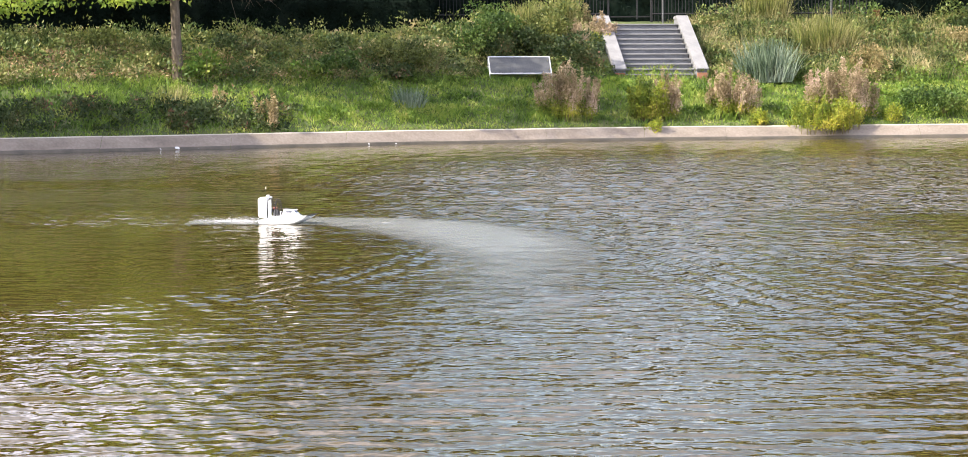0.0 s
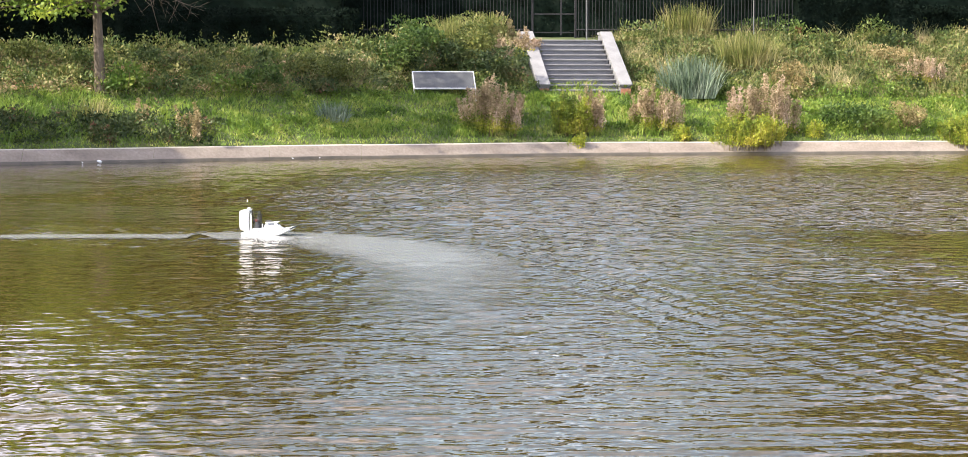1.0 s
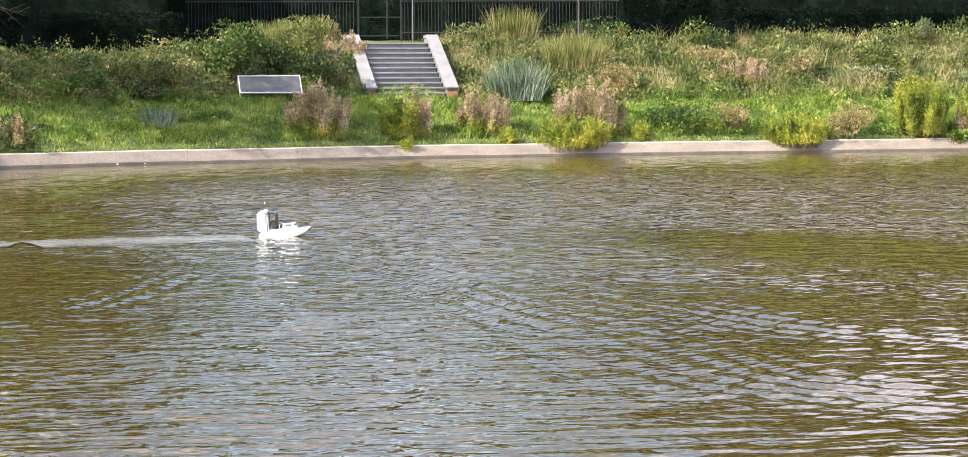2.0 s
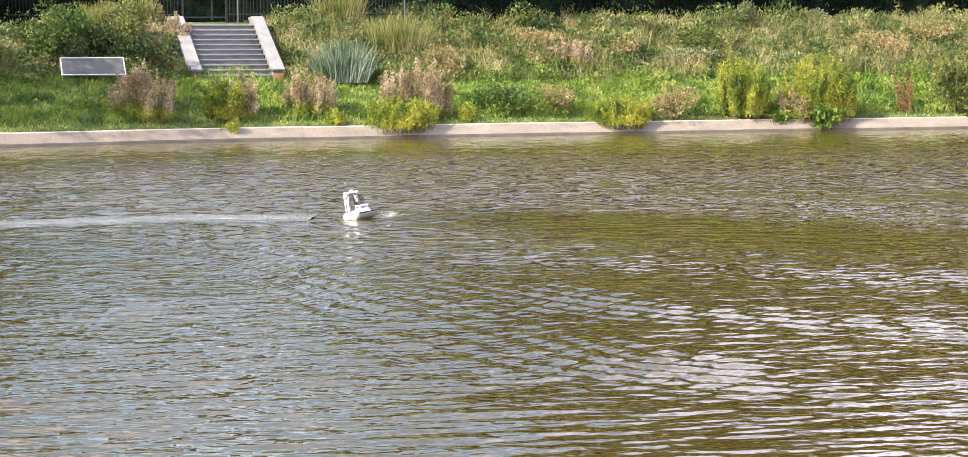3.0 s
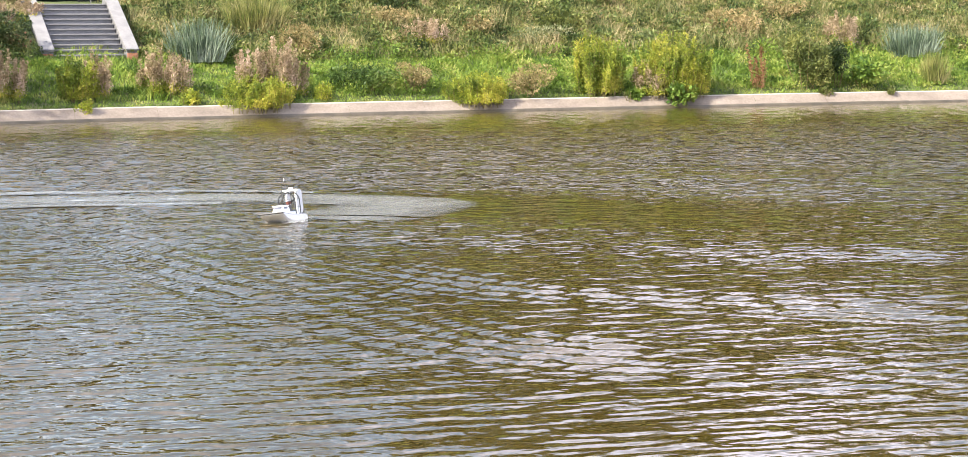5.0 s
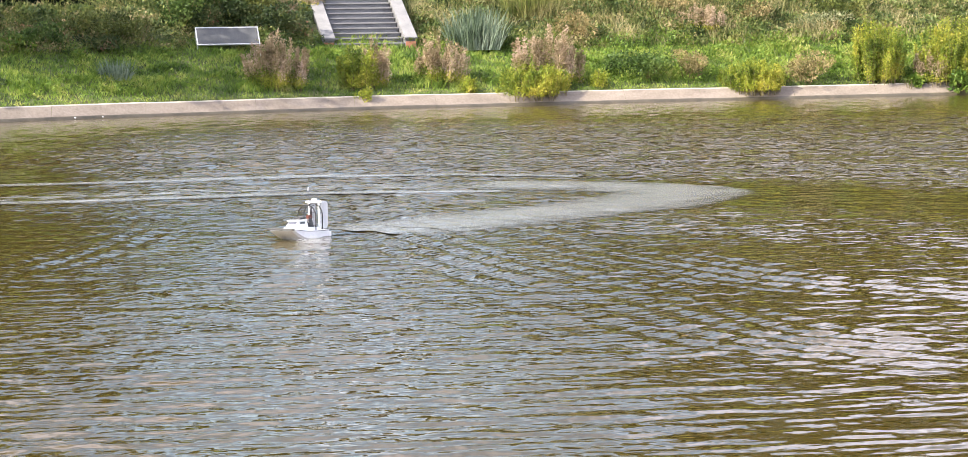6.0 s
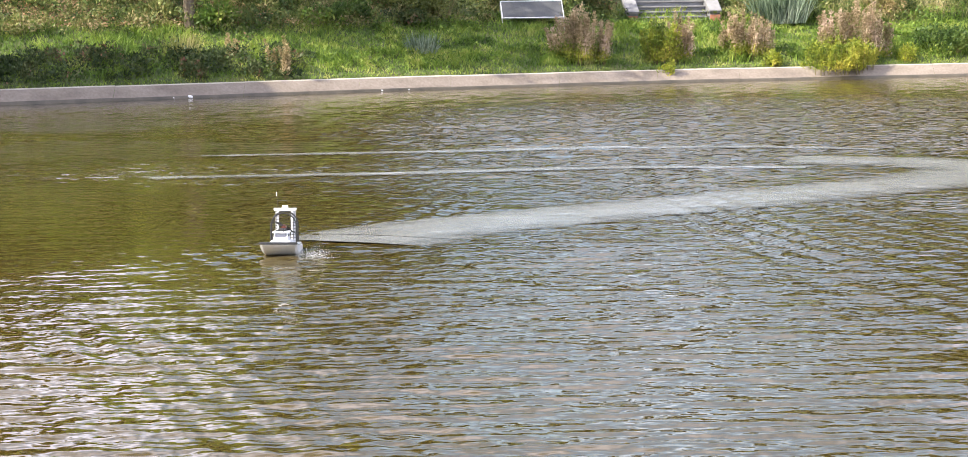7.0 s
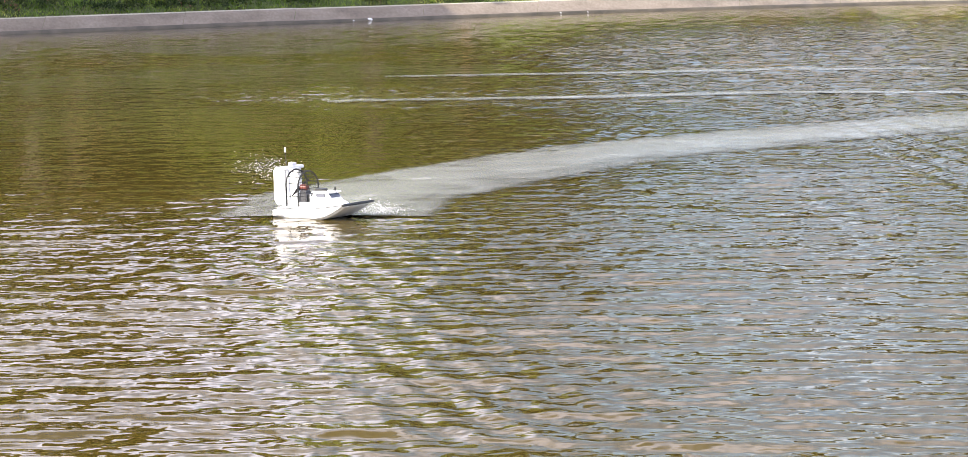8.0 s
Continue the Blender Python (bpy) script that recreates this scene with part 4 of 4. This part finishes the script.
    for a, b in zip(arch(-0.125, 0.108, 0.325)[1:-1:2], arch(-0.240, 0.112, 0.335)[1:-1:2]):
        rod(mesh_wires, a, b, 0.0026, sides=5)
    for y in np.linspace(-0.084, 0.084, 8):
        rod(mesh_wires, (-0.126, y, 0.10), (-0.126, y, 0.215 + math.sqrt(0.108 ** 2 - y * y)), 0.0016, sides=4)
    for z in np.linspace(0.12, 0.30, 8):
        w = 0.106 if z < 0.215 else math.sqrt(max(0.108 ** 2 - (z - 0.217) ** 2, 1e-4))
        rod(mesh_wires, (-0.124, -w, z), (-0.124, w, z), 0.0016, sides=4)
    part("wire_mesh", mesh_wires, M_BLACK, guard)
    # tail: two posts, cross plate and two rudders
    for sy in (-0.075, 0.075):
        part("tail_post", box(0.022, 0.020, 0.265, pose(-0.262, sy * 0.8, 0.205), 0.003), M_HULL, boat)
        out = []
        for px, pz in ((-0.275, 0.078), (-0.275, 0.345), (-0.295, 0.356), (-0.355, 0.356), (-0.385, 0.33), (-0.388, 0.115), (-0.362, 0.080)):
            out.append((px, pz))
        bm = bmesh.new()
        lo = [bm.verts.new((px, -0.007, pz)) for px, pz in out]
        hi = [bm.verts.new((px, 0.007, pz)) for px, pz in out]
        bm.faces.new(lo)
        bm.faces.new(hi[::-1])
        for i in range(7):
            j = (i + 1) % 7
            bm.faces.new((lo[j], lo[i], hi[i], hi[j]))
        bmesh.ops.recalc_face_normals(bm, faces=bm.faces[:])
        r = part("rudder", bm, M_RUDDER, boat, "tall white rounded rudder blade")
        r.location = (0, sy, 0)
        part("hinge_rod", rod(bmesh.new(), (-0.281, sy, 0.07), (-0.281, sy, 0.355), 0.004), M_DARKGREY, boat)
    part("tail_plate", box(0.060, 0.190, 0.022, pose(-0.275, 0, 0.350), 0.004), M_HULL, boat, "white plate across the rudder heads")
    part("servo", box(0.036, 0.050, 0.026, pose(-0.270, 0.0, 0.372), 0.003), M_RUDDER, boat)
    aerial = part("aerial", rod(bmesh.new(), (-0.27, -0.06, 0.36), (-0.275, -0.072, 0.500), 0.0028), M_DARKGREY, boat)
    part("flag", box(0.012, 0.004, 0.034, pose(-0.268, -0.072, 0.482)), M_HULL, aerial, "small white tape flag")
    for s in (-1, 1):
        part("stern_step", box(0.05, 0.10, 0.05, pose(-0.335, s * 0.09, 0.025), 0.006), M_HULL, hull)
    return boat, prop


boat, propeller = make_boat()

# seconds, x, y, heading, heel
BOAT = [
    (0.0, -2.62, 28.95, -17, 0), (0.5, -2.45, 29.15, -19, 0), (1.0, -1.86, 29.35, -10, 1), (1.2, -1.38, 29.40, -2, 2),
    (2.3, 1.60, 30.30, -22, 7), (2.5, 2.25, 29.85, -34, 9), (3.0, 4.11, 29.40, -77, 8), (3.5, 5.08, 28.30, -107, 6),
    (4.0, 5.49, 27.35, -118, 8), (4.2, 5.42, 26.95, -120, 8), (5.3, 3.42, 23.75, -131, 5), (5.5, 2.80, 23.10, -142, 4),
    (6.0, 1.05, 21.70, -127, 1), (6.5, -0.63, 20.15, -104, -2), (7.0, -1.82, 18.10, -90, -1), (7.5, -2.50, 16.58, -54, 0),
    (8.0, -2.54, 15.28, -33, 0),
]


# ---- wake ----
def wake_material():
    m, nd, ln, p = material("wake_foam")
    n = noise_node(nd, ln, 2.2, 4)
    r = ramp(nd, [(0.3, (0.140, 0.138, 0.122)), (0.6, (0.190, 0.189, 0.172)), (0.85, (0.30, 0.30, 0.29))])
    ln.new(n.outputs[0], r.inputs[0])
    ln.new(r.outputs[0], p.inputs["Base Color"])
    p.inputs["Roughness"].default_value = 0.22
    p.inputs["IOR"].default_value = 1.33
    bp = nd.new("ShaderNodeBump")
    bp.inputs["Strength"].default_value, bp.inputs["Distance"].default_value = 0.25, 0.03
    ln.new(n.outputs[0], bp.inputs["Height"])
    ln.new(bp.outputs[0], p.inputs["Normal"])
    a = nd.new("ShaderNodeAttribute")
    a.attribute_name = "cover"
    n2 = noise_node(nd, ln, 3.0, 5, stretch=(0.8, 0.8, 1), rough=0.7)
    grow = nd.new("ShaderNodeMath")
    grow.operation = "MULTIPLY"
    grow.inputs[1].default_value = 1.9
    s = nd.new("ShaderNodeMath")
    s.operation = "MULTIPLY_ADD"
    s.inputs[1].default_value = 1.8
    ln.new(a.outputs["Fac"], s.inputs[0])
    sub = nd.new("ShaderNodeMath")
    sub.operation = "SUBTRACT"
    sub.inputs[0].default_value = 0.60
    ln.new(n2.outputs[0], grow.inputs[0])
    ln.new(grow.outputs[0], sub.inputs[1])
    ln.new(sub.outputs[0], s.inputs[2])
    s.use_clamp = True
    t = nd.new("ShaderNodeBsdfTransparent")
    ms = nd.new("ShaderNodeMixShader")
    ln.new(s.outputs[0], ms.inputs[0])
    ln.new(t.outputs[0], ms.inputs[1])
    ln.new(p.outputs[0], ms.inputs[2])
    ln.new(ms.outputs[0], nd["Material Output"].inputs[0])
    return m


M_WAKE = wake_material()


def make_wake(pts, widths, strength, pieces, label, rim=0.0):
    """A ribbon of whitened water in pieces that meet end to end; returns them with the place of each along the way."""
    per = 8
    q = smooth_path(pts, pieces * per + 1)
    tan = np.gradient(q[:, :2], axis=0)
    nor = unit(np.stack([-tan[:, 1], tan[:, 0]], 1))
    wid = np.interp(np.linspace(0, 1, len(q)), np.linspace(0, 1, len(widths)), widths)
    out = []
    v = np.linspace(-1, 1, 25)
    for k in range(pieces):
        i = slice(k * per, k * per + per + 1)
        XY = q[i, None, :2] + nor[i, None] * (v[None, :, None] * wid[i, None, None] / 2)
        Z = 0.5 * water_z(XY[..., 0], XY[..., 1]) + 0.016 - 0.015 * np.abs(v[None]) ** 2
        me = build("wake_piece", np.concatenate([XY, Z[..., None]], -1).reshape(-1, 3), grid_faces(per + 1, len(v)), M_WAKE, True)
        power = np.interp(np.arange(k * per, k * per + per + 1) / (pieces * per), np.linspace(0, 1, len(strength)), strength)
        ridge = 0.42 * np.exp(-((np.abs(v) - 0.72) / 0.09) ** 2) * (rim if rim else 0)
        cover = (1 - np.abs(v)[None] ** 2.2) * power[:, None] + ridge[None] * power[:, None]
        float_attribute(me, "cover", cover)
        ob = tagged(new("wake", me), label, "wake", group="pieces of the wake", kind="stuff")
        out.append((ob, q[k * per]))
    return out


OLD = make_wake([(0.3, 9.5), (0.25, 12), (0.25, 15), (0.3, 19), (0.4, 22.5), (0.2, 25.4), (-0.5, 27.7), (-1.4, 29.2), (-2.5, 29.5)],
                [2.0, 1.9, 1.9, 1.9, 1.9, 2.1, 2.4, 2.5, 1.9], [0.0, 0.06, 0.14, 0.26, 0.40, 0.58, 0.85, 0.95, 0.9], 14, "fading grey streak of an earlier wake on the water", 0.3)
LEFT = make_wake([(-7.2, 29.0), (-4.5, 29.3), (-2.9, 29.2)], [0.7, 1.3, 1.3], [0.5, 0.75, 0.8], 4, "grey streak of churned water behind the boat")
TRACK_PATH = [(-2.7, 29.2, 0.0), (-2.4, 29.3, 0.5), (-1.3, 29.6, 1.2), (1.7, 30.1, 2.3), (4.2, 29.5, 3.0), (5.5, 28.6, 3.5), (6.1, 27.7, 3.9), (6.2, 26.9, 4.2), (5.2, 25.2, 4.7),
              (3.4, 23.7, 5.3), (2.8, 23.1, 5.5), (1.05, 21.7, 6.0), (-0.63, 20.15, 6.5), (-1.82, 18.1, 7.0), (-2.5, 16.58, 7.5), (-2.54, 15.28, 8.0)]
TRACK = make_wake(TRACK_PATH, [1.9, 2.0, 2.1, 2.2, 2.2, 2.2, 2.1, 2.0, 2.0, 1.9], [0.85, 0.85, 0.80, 0.80, 0.82, 0.84, 0.84], 46, "grey churned wake behind the boat", 0.5)
RIM_FAR = make_wake([(-4.5, 30.3), (-1.5, 30.4), (1.5, 30.8), (4.0, 30.3), (5.6, 29.0)], [0.6, 0.8, 0.9, 0.7, 0.4], [0.55, 0.80, 0.90, 0.9], 6, "thin bright line of wash moving away from the wake")
RIM_NEAR = make_wake([(-4.5, 28.7), (-1.5, 28.8), (1.5, 29.2), (4.0, 28.6)], [0.6, 0.7, 0.7, 0.5], [0.55, 0.80, 0.90, 0.8], 6, "thin bright line of wash moving away from the wake")


# ---- spray ----
M_DROP = plain("white_water_drops", (0.85, 0.86, 0.88), 0.15)


def make_spray(label, centre, size, count, drop):
    bm = bmesh.new()
    for _ in range(count):
        p = Vector(rng.normal(size=3) * size) + Vector(centre)
        p.z = abs(p.z) + 0.004
        r = drop * rng.uniform(0.4, 1.3)
        bmesh.ops.create_icosphere(bm, subdivisions=1, radius=r, matrix=Matrix.Translation(p) @ Matrix.Diagonal((1.5, 1.5, 0.8, 1)))
    me = bpy.data.meshes.new("spray")
    bm.to_mesh(me)
    bm.free()
    me.materials.append(M_DROP)
    return tagged(new("spray", me), label, "spray", group="spray round the boat", kind="stuff")


BOW_SPRAY = make_spray("white drops thrown up beside the bow", (0.31, 0.29, 0.0), (0.10, 0.08, 0.036), 620, 0.0020)
STERN_SPRAY = make_spray("drops blown up behind the rudders", (-0.60, 0.02, 0.33), (0.15, 0.06, 0.05), 260, 0.0027)
WASH = make_spray("low white wash behind the stern", (-0.72, 0.05, 0.0), (0.30, 0.12, 0.030), 900, 0.0030)


# ---- things that lie at the water's edge ----
def make_litter():
    for x, z, s in ((-8.9, 0.05, 0.5), (-9.35, 0.03, 0.25), (-8.35, 0.03, 0.22), (-3.5, 0.04, 0.3), (-3.1, 0.04, 0.22), (-2.7, 0.04, 0.3)):
        bm = bmesh.new()
        bmesh.ops.create_icosphere(bm, subdivisions=2, radius=0.11 * s, matrix=Matrix.Diagonal((1.6, 1.0, 0.75, 1)))
        for v in bm.verts:
            v.co *= 1 + 0.25 * noise.noise(v.co * 14 + Vector((x, 0, 0)))
        ob = part("scrap", bm, M_HULL)
        ob.location = (x, float(shore(x)) + 0.05, z)
        tagged(ob, "pale scrap of litter caught at the waterline", "litter", group="scraps along the kerb")


make_litter()


# ---- movement ----
def motions():
    ride = [(t, pose(x, y, 0.008, heel, -1.5, head)) for t, x, y, head, heel in BOAT]
    walk(boat, ride)
    spin = [(i * 0.1, pose(-0.205, 0, 0.205, i * 78.0, 0, 0)) for i in range(81)]
    walk(propeller, spin)
    down = pose(0, 0, -0.6)
    walk(BOW_SPRAY, [(t, (Matrix() if t >= 7.4 else pose(0, 0, -0.03) if t >= 3.0 else down) @ m) for t, m in ride])
    walk(STERN_SPRAY, [(t, (Matrix() if t >= 7.6 else down) @ m) for t, m in ride])
    walk(WASH, [(t, pose(0, 0, 0 if t < 0.4 else -0.15) @ pose(*m.translation, 0, 0, math.degrees(m.to_euler().z))) for t, m in ride])
    for ob, q in TRACK:
        t = min(max(float(q[2]) + 0.12, 0.1), 7.7)
        rows = [(0.0, pose(0, 0, -0.07)), (t, pose(0, 0, -0.06)), (t + 0.25, pose(0, 0, 0))]
        if t < 3.0:  # the straight leg has spread out and lost its foam by the end
            rows += [(5.4, pose(0, 0, -0.006)), (7.4, pose(0, 0, -0.045))]
        walk(ob, rows + [(8.0, rows[-1][1])])
    for ob, q in OLD:
        walk(ob, [(0.0, pose(0, 0, 0)), (1.2, pose(0, 0, -0.004)), (3.2, pose(0, 0, -0.05)), (8.0, pose(0, 0, -0.07))])
    for ob, q in LEFT:
        late = -0.06 if q[0] < -4.2 else 0.0
        walk(ob, [(0.0, pose(0, 0, late)), (0.7, pose(0, 0, 0)), (3.0, pose(0, 0, -0.003)), (8.0, pose(0, 0, -0.05))])
    for pieces, way in ((RIM_FAR, 1.0), (RIM_NEAR, -0.28)):
        for ob, q in pieces:
            walk(ob, [(0.0, pose(0, 0, -0.07)), (3.6, pose(0, 0, -0.05)), (4.4, pose(0, 0.5 * way, 0)), (6.0, pose(0, 1.9 * way, 0.002)), (8.0, pose(0, 3.1 * way, 0.0))])
    walk(WATER, [(0.0, pose(0, 0, 0)), (8.0, pose(0.15, -0.95, 0))])

motions()
